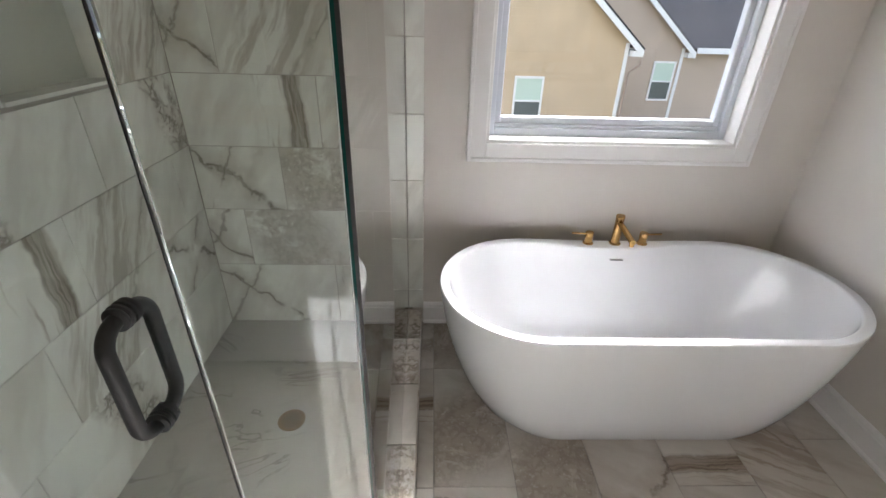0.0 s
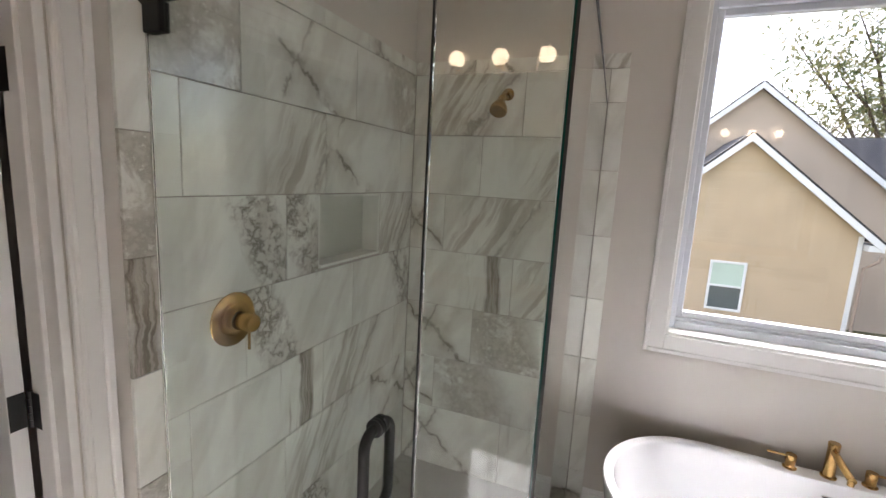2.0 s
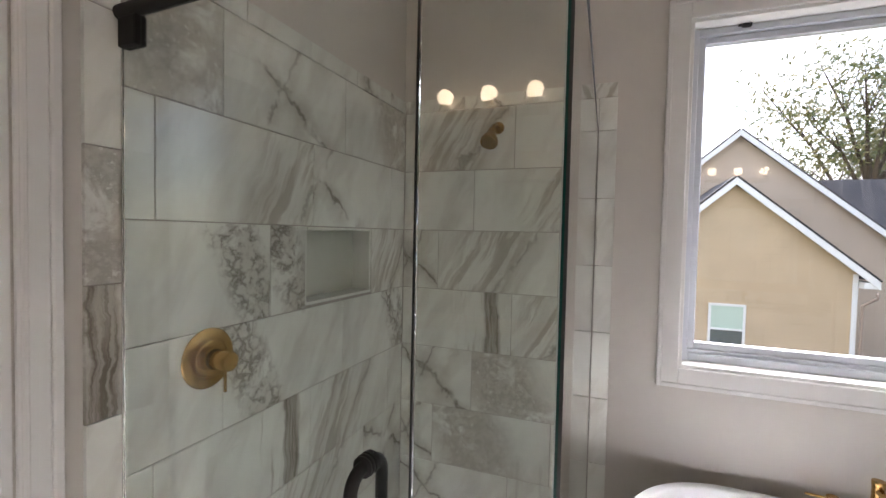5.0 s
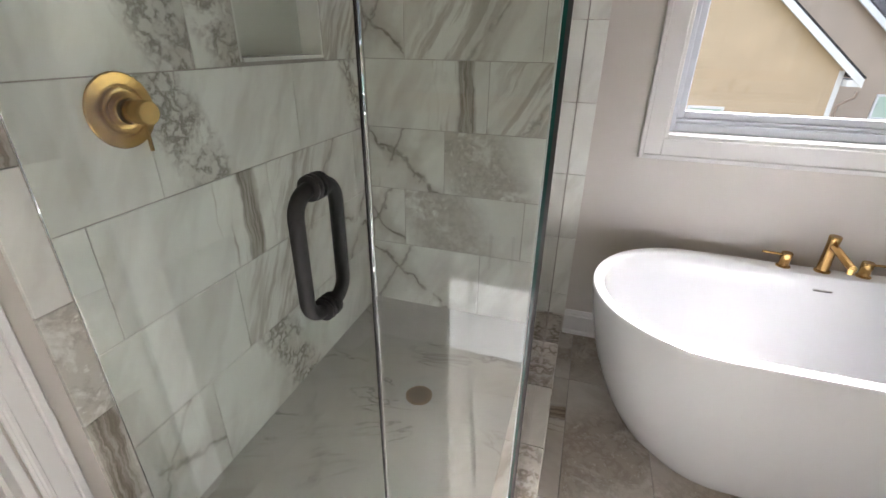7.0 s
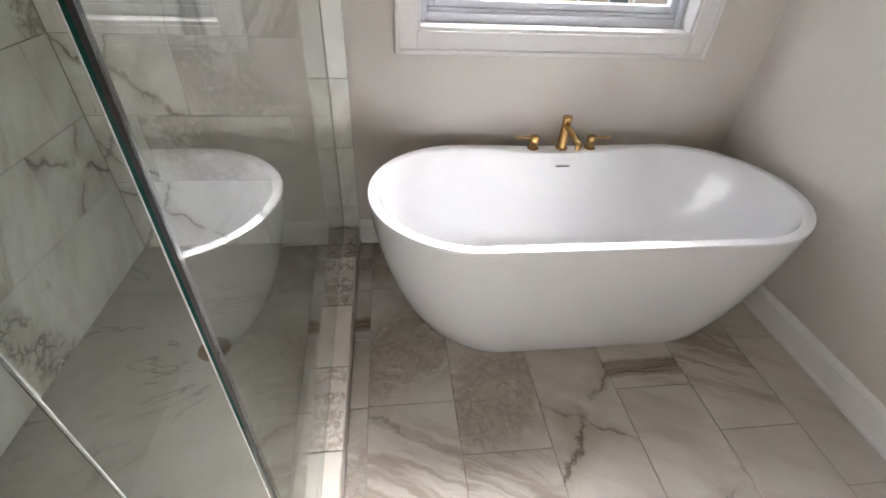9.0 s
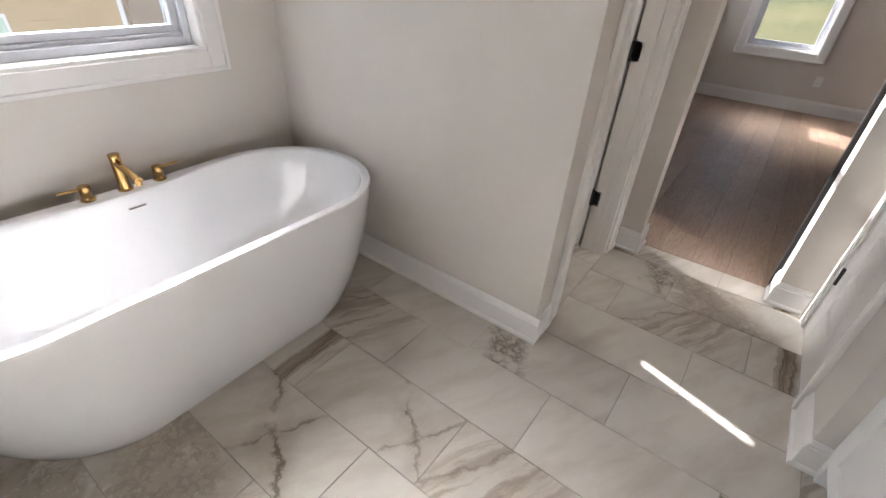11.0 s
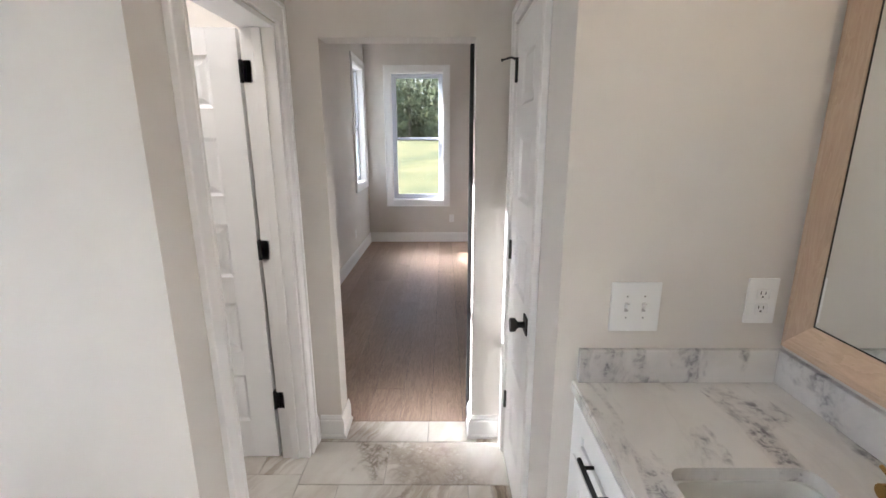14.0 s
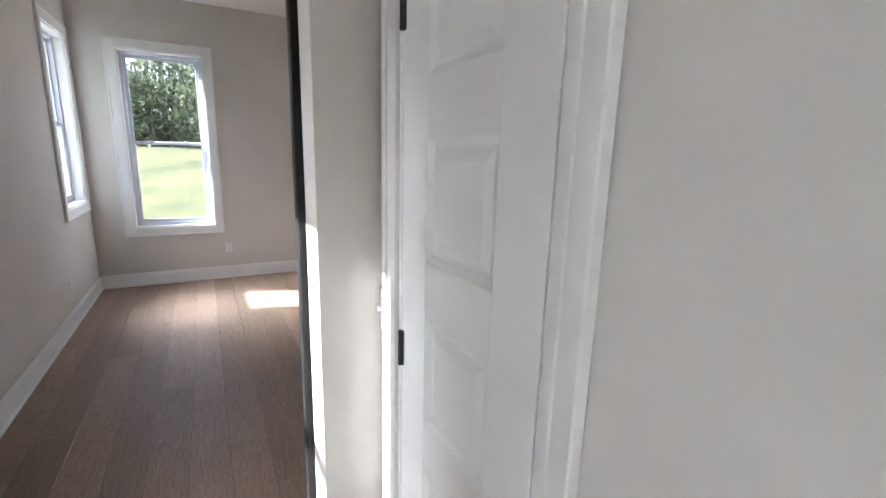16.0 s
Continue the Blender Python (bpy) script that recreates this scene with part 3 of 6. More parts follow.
def hung_window(name, axis, c, out, u0, u1, z0, z1, rail, label, picture=False, casew=0.095):
    """Window in a wall whose room face is at c; out points out of doors (+1 or -1)."""
    w = thing(name, {0: (c, (u0 + u1) / 2, z0), 1: ((u0 + u1) / 2, c, z0)}[axis], label, "window", kind="structure")

    def put(bm, ua, ub, za, zb, da, db, bev=0.002):
        a, b = sorted((c + out * da, c + out * db))
        box(bm, {0: (a, ua, za), 1: (ua, a, za)}[axis], {0: (b, ub, zb), 1: (ub, b, zb)}[axis], bev)

    bm = bmesh.new()
    k = casew
    for d, e, f, g in ((u0 - k, u0, z0 - k, z1 + k), (u1, u1 + k, z0 - k, z1 + k), (u0, u1, z1, z1 + k), (u0, u1, z0 - k, z0)):
        put(bm, d + 0.0, e, f, g, -0.017, 0.0, 0.003)
    for d, e, f, g in ((u0 - k - 0.002, u0 - k + 0.017, z0 - k - 0.002, z1 + k + 0.002), (u1 + k - 0.017, u1 + k + 0.002, z0 - k - 0.002, z1 + k + 0.002),
                       (u0 - k + 0.017, u1 + k - 0.017, z1 + k - 0.017, z1 + k + 0.002), (u0 - k + 0.017, u1 + k - 0.017, z0 - k - 0.002, z0 - k + 0.017)):
        put(bm, d, e, f, g, -0.024, -0.001, 0.003)
    under(part("casing", bm, TRIM, label="white moulded window casing"), w)
    bm = bmesh.new()
    t = 0.014
    put(bm, u0 - 0.001, u0 + t, z0, z1, -0.004, 0.168)
    put(bm, u1 - t, u1 + 0.001, z0, z1, -0.004, 0.168)
    put(bm, u0 + t, u1 - t, z1 - t, z1 + 0.001, -0.004, 0.168)
    under(part("jamb_lining", bm, TRIM), w)
    bm = bmesh.new()
    put(bm, u0 + t, u1 - t, z0 - 0.001, z0 + t, -0.006, 0.168)
    under(part("window_sill", bm, TRIM), w)
    a0, a1, b0, b1 = u0 + t, u1 - t, z0 + t, z1 - t
    bm = bmesh.new()
    f = 0.030
    for d, e, g, h in ((a0, a0 + f, b0, b1), (a1 - f, a1, b0, b1), (a0 + f, a1 - f, b1 - f, b1), (a0 + f, a1 - f, b0, b0 + 0.036)):
        put(bm, d, e, g, h, 0.075, 0.150, 0.003)
    put(bm, a0 + f, a1 - f, b0 + 0.036, b0 + 0.052, 0.088, 0.145, 0.003)
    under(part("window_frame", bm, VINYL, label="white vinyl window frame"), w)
    panes = []
    if picture:
        bm = bmesh.new()
        s = 0.030
        for d, e, g, h in ((a0 + f, a0 + f + s, b0 + 0.052, b1 - f), (a1 - f - s, a1 - f, b0 + 0.052, b1 - f), (a0 + f + s, a1 - f - s, b1 - f - s, b1 - f), (a0 + f + s, a1 - f - s, b0 + 0.052, b0 + 0.052 + s)):
            put(bm, d, e, g, h, 0.098, 0.140, 0.004)
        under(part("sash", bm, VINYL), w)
        panes.append((a0 + f + s, a1 - f - s, b0 + 0.052 + s, b1 - f - s, 0.118))
    else:
        s = 0.034
        for zl, zh, dd in ((b0 + 0.036, rail + 0.012, 0.085), (rail - 0.014, b1 - f, 0.112)):
            bm = bmesh.new()
            for d, e, g, h in ((a0 + f, a0 + f + s, zl, zh), (a1 - f - s, a1 - f, zl, zh), (a0 + f + s, a1 - f - s, zh - 0.03, zh), (a0 + f + s, a1 - f - s, zl, zl + 0.036)):
                put(bm, d, e, g, h, dd, dd + 0.026, 0.003)
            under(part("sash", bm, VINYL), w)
            panes.append((a0 + f + s, a1 - f - s, zl + 0.036, zh - 0.03, dd + 0.012))
        for q in (0.28, 0.72):
            u = a0 + (a1 - a0) * q
            bm = bmesh.new()
            put(bm, u - 0.03, u + 0.03, rail + 0.012, rail + 0.022, 0.088, 0.108, 0.003)
            put(bm, u - 0.012, u + 0.022, rail + 0.022, rail + 0.032, 0.086, 0.100, 0.003)
            under(part("sash_lock", bm, VINYL), w)
    for ua, ub, za, zb, dd in panes:
        bm = bmesh.new()
        put(bm, ua - 0.004, ub + 0.004, za - 0.004, zb + 0.004, dd, dd + 0.004, 0.0)
        ob = under(part("pane", bm, WGLASS if picture else LOWE), w)
        ob.visible_shadow = False
    return w


win1 = hung_window("window_1", 1, YW, 1, *WIN, 0, "large white-framed picture window over the bathtub", picture=True, casew=0.084)
bm = bmesh.new()
box(bm, (0.60, YW + 0.06, 2.484), (0.635, YW + 0.075, 2.501), 0.003)
box(bm, (0.585, YW + 0.058, 2.489), (0.605, YW + 0.070, 2.497), 0.002)
tagged(part("window_clip", bm, BLACK), "small black clip on the underside of the window head", "clip")
hung_window("window_2", 0, BX, 1, -0.205, 0.590, 0.665, 2.555, 1.60, "white double-hung bedroom window facing a lawn")
hung_window("window_3", 1, BL, 1, 6.93, 7.66, 0.99, 2.57, 1.75, "white double-hung window in the bedroom side wall")
hung_window("window_4", 1, BL, 1, 3.33, 3.74, 0.99, 2.50, 1.72, "white double-hung window letting sun into the bedroom")

# ---- shower ----
GX, GY = 0.064, 0.527                  # glass corner
RX = 0.044                             # joint along the kerb
ROWS_Z = [0.06 + 0.308 * k for k in range(8)]


def piece_mesh(name, size, depth, mat, cham=0.0012):
    """One tile lying in its own x-y plane, face up at z = 0, with eased edges."""
    w, h = size[0] / 2, size[1] / 2
    bm = bmesh.new()
    lo = [bm.verts.new((sx * w, sy * h, -depth)) for sx, sy in ((-1, -1), (1, -1), (1, 1), (-1, 1))]
    mid = [bm.verts.new((sx * w, sy * h, -cham)) for sx, sy in ((-1, -1), (1, -1), (1, 1), (-1, 1))]
    top = [bm.verts.new((sx * (w - cham), sy * (h - cham), 0)) for sx, sy in ((-1, -1), (1, -1), (1, 1), (-1, 1))]
    bm.faces.new(top)
    for a, b in ((lo, mid), (mid, top)):
        for k in range(4):
            bm.faces.new((a[k], a[(k + 1) % 4], b[(k + 1) % 4], b[k]))
    me = bpy.data.meshes.new(name)
    bm.to_mesh(me)
    bm.free()
    me.materials.append(mat)
    return me


MESHES = {}


def tile(parent, centre, size, mat, turn, depth=0.010):
    """A tile with its face centre at centre; turn is the matrix that takes its plane to the wall or floor."""
    key = (round(size[0], 3), round(size[1], 3), mat.name, depth)
    if key not in MESHES:
        MESHES[key] = piece_mesh("tile", size, depth, mat)
    ob = new("tile", MESHES[key])
    ob.parent = parent
    ob.matrix_parent_inverse = Matrix.Translation(-parent.location)
    ob.matrix_basis = Matrix.Translation(centre) @ turn
    return ob


FACE_Y = Euler((radians(90), 0, 0)).to_matrix().to_4x4()                       # faces -y
FACE_X = (Euler((0, 0, radians(90))).to_matrix() @ Euler((radians(90), 0, 0)).to_matrix()).to_4x4()   # faces +x
FACE_UP = Matrix.Identity(4)
FACE_DOWN_ROW = Euler((0, 0, radians(90))).to_matrix().to_4x4()
J = 0.003


def spans(lo, hi, joints, pitch=0.617):
    """Cut lo..hi at the joint line and every pitch from it."""
    c = [joints + pitch * k for k in range(-12, 13)]
    c = [lo] + [v for v in c if lo + 0.012 < v < hi - 0.012] + [hi]
    return list(zip(c, c[1:]))


tiles_west = thing("wall_tiling_west", (XL, 1.3, 0.0), "large marble-look porcelain tiles on the shower side wall", "wall tiling", kind="structure")
tiles_north = thing("wall_tiling_north", (-0.4, YW, 0.0), "large marble-look porcelain tiles on the shower back wall", "wall tiling", kind="structure")
under(part("grout_bed", box_bm((XL, 0.498, 0.0), (XL + 0.007, 1.2345, 2.216)), GROUT), tiles_west)
under(part("grout_bed", box_bm((XL, 1.7085, 0.0), (XL + 0.007, YW - 0.012, 2.216)), GROUT), tiles_west)
under(part("grout_bed", box_bm((XL, 1.2345, 0.0), (XL + 0.007, 1.7085, 1.3025)), GROUT), tiles_west)
under(part("grout_bed", box_bm((XL, 1.2345, 1.5975), (XL + 0.007, 1.7085, 2.216)), GROUT), tiles_west)
under(part("grout_bed", box_bm((XL + 0.0075, YW - 0.007, 0.0), (0.060, YW, 2.216)), GROUT), tiles_north)
rt = random.Random(11)
TW = XL + 0.011                        # tile faces
TN = YW - 0.011
WEST = {0: 0.86, 1: 1.045, 2: 0.655, 3: 0.866, 4: 1.056, 5: 0.659, 6: 0.863}
NORTH = {0: -0.34, 1: -0.135, 2: -0.54, 3: -0.34, 4: -0.120, 5: -0.547, 6: -0.345}
WEST_KIND = {(6, 0): ("sand", 0.0), (6, 1): ("crack", 0.0), (6, 2): ("sand", 0.22), (5, 1): ("streak", 0.22), (5, 2): ("crack", -0.22), (4, 0): ("cluster", 0.14), (4, 1): ("cluster", 0.0), (4, 2): ("streak", 0.0),
             (3, 1): ("cluster", -0.20), (3, 2): ("cluster", 0.20), (2, 1): ("band", 0.20), (2, 2): ("streak", -0.1), (1, 1): ("streak", -0.1), (1, 2): ("crack", 0.1), (0, 0): ("crack", 0.0), (0, 1): ("cluster", 0.1)}
NORTH_KIND = {(6, 0): ("streak", 0.0), (5, 1): ("streak", 0.16), (4, 0): ("crack", 0.0), (4, 1): ("streak", -0.05), (3, 0): ("band", 0.20), (3, 1): ("streak", 0.0), (2, 0): ("crack", 0.0), (2, 1): ("sand", -0.14),
              (1, 0): ("crack", 0.0), (1, 1): ("sand", -0.10), (0, 0): ("crack", -0.1)}
for r in range(7):
    z0, z1 = ROWS_Z[r], ROWS_Z[r] + 0.308
    if r == 0:
        z0 = 0.004
    cells = []
    for k, (a, b) in enumerate(spans(0.575, TN - 0.001, WEST[r])):
        if r == 4 and b > 1.235:
            if a < 1.235:
                cells.append((k, a, 1.2345))
            if b > 1.7085:
                cells.append((k, max(a, 1.7085), b))
            continue
        cells.append((k, a, b))
    for k, a, b in cells:
        mat = face("wall", *WEST_KIND.get((r, k), ("plain", 0.0)))
        tile(tiles_west, (TW, (a + b) / 2, (z0 + z1) / 2), (b - a - J, z1 - z0 - J), mat, FACE_X)
    for k, (a, b) in enumerate(spans(TW + 0.001, 0.040, NORTH[r])):
        mat = face("wall", *NORTH_KIND.get((r, k), ("plain", 0.0)))
        tile(tiles_north, ((a + b) / 2, TN, (z0 + z1) / 2), (b - a - J, z1 - z0 - J), mat, FACE_Y)
TRIMS = (("plain", 0.0), ("streak", 0.0), ("band", 0.05), ("plain", 0.0), ("crack", 0.0), ("streak", 0.1))
# bullnose border above and at both outer edges
for a, b in spans(0.497, TN - 0.001, 0.95, 0.308):
    tile(tiles_west, (TW + 0.001, (a + b) / 2, 2.2495), (b - a - J, 0.064), face("wall", *rt.choice(TRIMS)), FACE_X, 0.012)
for a, b in spans(TW + 0.001, 0.118, -0.30, 0.308):
    tile(tiles_north, ((a + b) / 2, TN - 0.001, 2.2495), (b - a - J, 0.064), face("wall", *rt.choice(TRIMS)), FACE_Y, 0.012)
for a, b in spans(0.10, 2.216, 0.835, 0.308):
    tile(tiles_west, (TW + 0.001, 0.535, (a + b) / 2), (0.076, b - a - J), face("wall", *rt.choice((("plain", 0.0), ("sand", 0.0), ("streak", 0.0), ("band", 0.0)))), FACE_X, 0.012)
    tile(tiles_north, (0.0795, TN - 0.001, (a + b) / 2), (0.077, b - a - J), face("wall", *rt.choice((("plain", 0.0), ("plain", 0.0), ("streak", 0.3)))), FACE_Y, 0.012)
# recessed niche
niche = thing("wall_niche", (XL, 1.47, 1.3), "recessed tiled shelf niche in the shower wall", "niche", kind="structure")
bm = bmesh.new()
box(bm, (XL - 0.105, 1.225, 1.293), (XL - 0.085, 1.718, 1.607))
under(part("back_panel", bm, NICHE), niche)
for lo, hi in (((XL - 0.085, 1.2355, 1.303), (TW - 0.004, 1.2455, 1.597)), ((XL - 0.085, 1.6975, 1.303), (TW - 0.004, 1.7075, 1.597)),
               ((XL - 0.085, 1.2455, 1.587), (TW - 0.001, 1.6975, 1.597)), ((XL - 0.085, 1.2455, 1.303), (TW + 0.004, 1.6975, 1.315))):
    under(part("lining", box_bm(lo, hi, 0.001), face("wall", "plain")), niche)
# pan and curb
tagged(part("shower_floor", slab(bmesh.new(), 2, -0.003, 0.006, (TW, -0.025), (0.60, TN), []), PAN), "grey stone-look shower floor sloping to a round drain", "shower floor", kind="structure")
curb = thing("shower_curb", (0.02, 1.2, 0.0), "low tiled kerb round the glass shower", "kerb", kind="structure")
under(part("core", box_bm((-0.020, 0.598, 0.0), (0.104, TN - 0.013, 0.092)), GROUT), curb)
under(part("core", box_bm((TW, 0.485, 0.0), (0.104, 0.5975, 0.092)), GROUT), curb)
for a, b in spans(0.48, TN - 0.013, 0.86, 0.308):
    for xa, xb in ((-0.025, RX), (RX, 0.110)):
        if b < 0.61 and xa < 0:
            continue
        tile(curb, ((xa + xb) / 2, (a + b) / 2, 0.103), (xb - xa - 0.002, b - a - J), face("floor", *rt.choice(TRIMS + (("sand", 0.0), ("cluster", 0.0)))), FACE_UP)
    tile(curb, (0.1125, (a + b) / 2, 0.0505), (b - a - J, 0.098), face("floor", *rt.choice(TRIMS)), FACE_X, 0.009)
for a, b in spans(TW, GX, -0.5, 0.308):
    tile(curb, ((a + b) / 2, 0.5425, 0.103), (b - a - J, 0.121), face("floor", *rt.choice(TRIMS + (("sand", 0.0), ("cluster", 0.0)))), FACE_UP)
for a, b in spans(TW, 0.112, -0.5, 0.308):
    tile(curb, ((a + b) / 2, 0.4785, 0.0505), (b - a - J, 0.098), face("floor", *rt.choice(TRIMS)), FACE_Y, 0.009)

drain = thing("shower_drain", (-0.423, 1.366, 0.006), "round bronze-nickel shower drain with pierced grate", "drain")
under(part("rim", lathe(bmesh.new(), [(0.044, 0.0), (0.056, 0.0), (0.056, 0.003), (0.052, 0.0045), (0.044, 0.003)], (-0.423, 1.366, 0.006), (0, 0, 1), 36), NICKEL, smooth=True), drain)
under(part("grate", lathe(bmesh.new(), [(0.001, 0.0), (0.0435, 0.0), (0.0435, 0.0025), (0.001, 0.0028)], (-0.423, 1.366, 0.006), (0, 0, 1), 36), NICKEL), drain)
bm = bmesh.new()
for r, n in ((0.0, 1), (0.012, 6), (0.024, 12), (0.036, 18)):
    for k in range(n):
        t = 2 * math.pi * k / n
        lathe(bm, [(0.0003, 0.0033), (0.0040, 0.0033), (0.0040, 0.0026)], (-0.423 + r * math.cos(t), 1.366 + r * math.sin(t), 0.006), (0, 0, 1), 8)
under(tagged(part("holes", bm, SLOT)), drain)


def pane(name, lo, hi, parent, edges):
    ob = under(part(name, box_bm(lo, hi), SHGLASS), parent)
    ob.visible_shadow = False
    for e_lo, e_hi in edges:
        under(part("glass_edge", box_bm(e_lo, e_hi), EDGE, label="polished teal glass edge"), parent)
    return ob


T = 0.0045
SEAM = -0.166
ZG0, ZG1 = 0.112, 2.050
door = thing("shower_door", (TW + 0.02, GY, 0.11), "frameless clear glass shower door with black pull", "shower door")
pane("glass", (TW + 0.010, GY - T, ZG0 + 0.006), (SEAM - 0.004, GY + T, ZG1), door,
     [])
under(part("seal_strip", box_bm((TW + 0.0086, GY - 0.002, ZG0 + 0.006), (TW + 0.0098, GY + 0.002, ZG1)), SEAL), door)
bm = bmesh.new()
tube(bm, [(SEAM - 0.0005, GY - 0.004, ZG0 + 0.006), (SEAM - 0.0005, GY - 0.004, ZG1)], 0.0021, 8)
under(part("seal_strip", bm, BLACK), door)
bm = bmesh.new()
tube(bm, [(SEAM - 0.0005, GY + 0.003, ZG0 + 0.006), (SEAM - 0.0005, GY + 0.003, ZG1)], 0.0024, 8)
under(part("seal_strip", bm, SEAL), door)
HX, HZ0, HZ1, HO = -0.252, 0.991, 1.187, 0.049
loop = []
rc = 0.034
for cy, cz, t0 in ((GY - HO + rc, HZ0 + rc, 180), (GY + HO - rc, HZ0 + rc, 270), (GY + HO - rc, HZ1 - rc, 0), (GY - HO + rc, HZ1 - rc, 90)):
    for k in range(9):
        t = radians(t0 + 90 * k / 8)
        loop.append((HX, cy + rc * math.cos(t), cz + rc * math.sin(t)))
pull = under(part("handle", tube(bmesh.new(), loop, 0.0113, 18, closed=True), BLACK, label="matte black rounded pull", smooth=True), door)
for z in (HZ0, HZ1):
    for s in (-1, 1):
        ring = part("collar", lathe(bmesh.new(), [(0.0145, 0.0), (0.019, 0.0), (0.0195, 0.004), (0.016, 0.006), (0.0185, 0.009), (0.0185, 0.012), (0.014, 0.014)], (HX, GY + s * T, z), (0, s, 0), 24), BLACK, smooth=True)
        ring.parent = pull
bm = bmesh.new()
box(bm, (TW + 0.012, GY - 0.016, 1.985), (TW + 0.075, GY + 0.016, 2.052), 0.005, 2)
under(part("pivot_hinge", bm, BLACK), door)
bm = bmesh.new()
box(bm, (TW + 0.012, GY - 0.016, 0.112), (TW + 0.080, GY + 0.016, 0.150), 0.005, 2)
under(part("pivot_hinge", bm, BLACK), door)
bm = bmesh.new()
lathe(bm, [(0.001, 0.0), (0.010, 0.0), (0.010, 0.0006), (0.001, 0.0006)], (-0.196, GY - T, 2.038), (0, -1, 0), 24)
sticker = under(part("sticker", bm, material("sticker_green", (0.42, 0.50, 0.12), 0.5), label="small round green safety sticker"), door)
bm = bmesh.new()
box(bm, (-0.202, GY - T - 0.0012, 2.040), (-0.190, GY - T - 0.0007, 2.042))
box(bm, (-0.201, GY - T - 0.0012, 2.034), (-0.192, GY - T - 0.0007, 2.036))
mark = part("mark", bm, SLOT)
mark.parent = sticker

fixed = thing("glass_screen", (-0.08, GY, 0.108), "fixed frameless clear glass panel beside the shower door", "glass screen", "fixed shower panels")
pane("glass", (SEAM + 0.003, GY - T, 0.108), (GX - T - 0.001, GY + T, ZG1), fixed, [])
under(part("sealant_joint", box_bm((SEAM + 0.003, GY - 0.003, 0.1035), (GX - T - 0.001, GY + 0.003, 0.1078)), SEAL), fixed)
ret = thing("glass_screen", (GX, 1.3, 0.108), "fixed frameless clear glass return panel on the kerb", "glass screen", "fixed shower panels")
pane("glass", (GX - T, GY - T, 0.108), (GX + T, TN - 0.006, ZG1), ret, [((GX - T, GY - T - 0.0012, 0.108), (GX - 0.0003, GY - T - 0.0002, ZG1))])
under(part("glass_edge", box_bm((GX - 0.0003, GY - T - 0.0012, 0.108), (GX + T, GY - T - 0.0002, ZG1)), BLACK), ret)
bm = bmesh.new()
tube(bm, [(GX - T - 0.0012, GY - T - 0.0012, 0.108), (GX - T - 0.0012, GY - T - 0.0012, ZG1)], 0.0011, 8)
under(part("seal_strip", bm, SEAL), ret)
under(part("glass_edge", box_bm((GX - T - 0.0008, GY + T + 0.0005, 0.108), (GX - T - 0.0002, GY + T + 0.006, ZG1)), BLACK), ret)
bm = bmesh.new()
box(bm, (GX - 0.002, 0.56, 0.1035), (GX + 0.002, TN - 0.006, 0.1085))
box(bm, (GX - 0.003, TN - 0.007, 0.108), (GX + 0.003, TN - 0.0025, ZG1))
under(part("sealant_joint", bm, material("grey_sealant", (0.22, 0.22, 0.21), 0.5)), ret)
rail = thing("header_bar", (GX, GY, ZG1), "matte black tubular header bar over the shower glass", "header bar")
bm = bmesh.new()
tube(bm, [(TW + 0.001, GY, 2.068), (GX + 0.012, GY, 2.068)], 0.019, 20)
front_bar = under(part("bar", bm, BLACK, smooth=True), rail)
bm = bmesh.new()
tube(bm, [(GX - 0.002, GY + 0.006, 2.062), (0.030, TN - 0.001, 2.060)], 0.010, 16)
under(part("bar", bm, BLACK, smooth=True), rail)
under(part("elbow", lathe(bmesh.new(), [(0.004, -0.021), (0.019, -0.019), (0.0195, 0.0), (0.019, 0.019), (0.004, 0.021)], (GX + 0.004, GY, 2.068), (0, 0, 1), 20), BLACK, smooth=True), rail)

# the door hangs a little inwards at its hinge side, and the bar over it runs with it


def swing(px, py, reach):
    return Matrix.Translation((px, py, 0)) @ Matrix.Rotation(-math.atan2(reach, px - TW), 4, "Z") @ Matrix.Translation((-px, -GY, 0))


door.matrix_world = swing(SEAM, GY + 0.004, 0.043) @ Matrix.Translation(door.location)
front_bar.matrix_basis = swing(GX, GY, 0.046)
ret.matrix_world = Matrix.Translation((GX, GY, 0)) @ Matrix.Rotation(math.atan2(0.030, TN - GY), 4, "Z") @ Matrix.Translation((-GX, -GY, 0)) @ Matrix.Translation(ret.location)

valve = thing("shower_valve", (TW, 0.812, 1.215), "brushed gold round shower valve with lever handle", "shower valve")
VX = TW + 0.001
under(part("plate", lathe(bmesh.new(), [(0.001, 0.0), (0.084, 0.0), (0.086, 0.003), (0.083, 0.006), (0.060, 0.0075), (0.057, 0.0035), (0.053, 0.0035), (0.051, 0.013), (0.046, 0.015), (0.036, 0.012), (0.001, 0.012)], (VX, 0.812, 1.215), (1, 0, 0), 56), GOLD, smooth=True), valve)
under(part("hub", lathe(bmesh.new(), [(0.001, 0.014), (0.031, 0.014), (0.031, 0.020), (0.025, 0.024), (0.025, 0.040), (0.0275, 0.042), (0.0275, 0.085), (0.025, 0.088), (0.001, 0.088)], (VX, 0.812, 1.215), (1, 0, 0), 40), GOLD, smooth=True), valve)
# near-black ring painting in the shade behind the hub's collar
under(part("gap_shade", lathe(bmesh.new(), [(0.0265, 0.0245), (0.0285, 0.0245), (0.0285, 0.0325), (0.0265, 0.0325)], (VX, 0.812, 1.215), (1, 0, 0), 36), DARK), valve)
bm = bmesh.new()
tube(bm, [(VX + 0.066, 0.812, 1.192), (VX + 0.066, 0.812, 1.128)], 0.0045, 12)
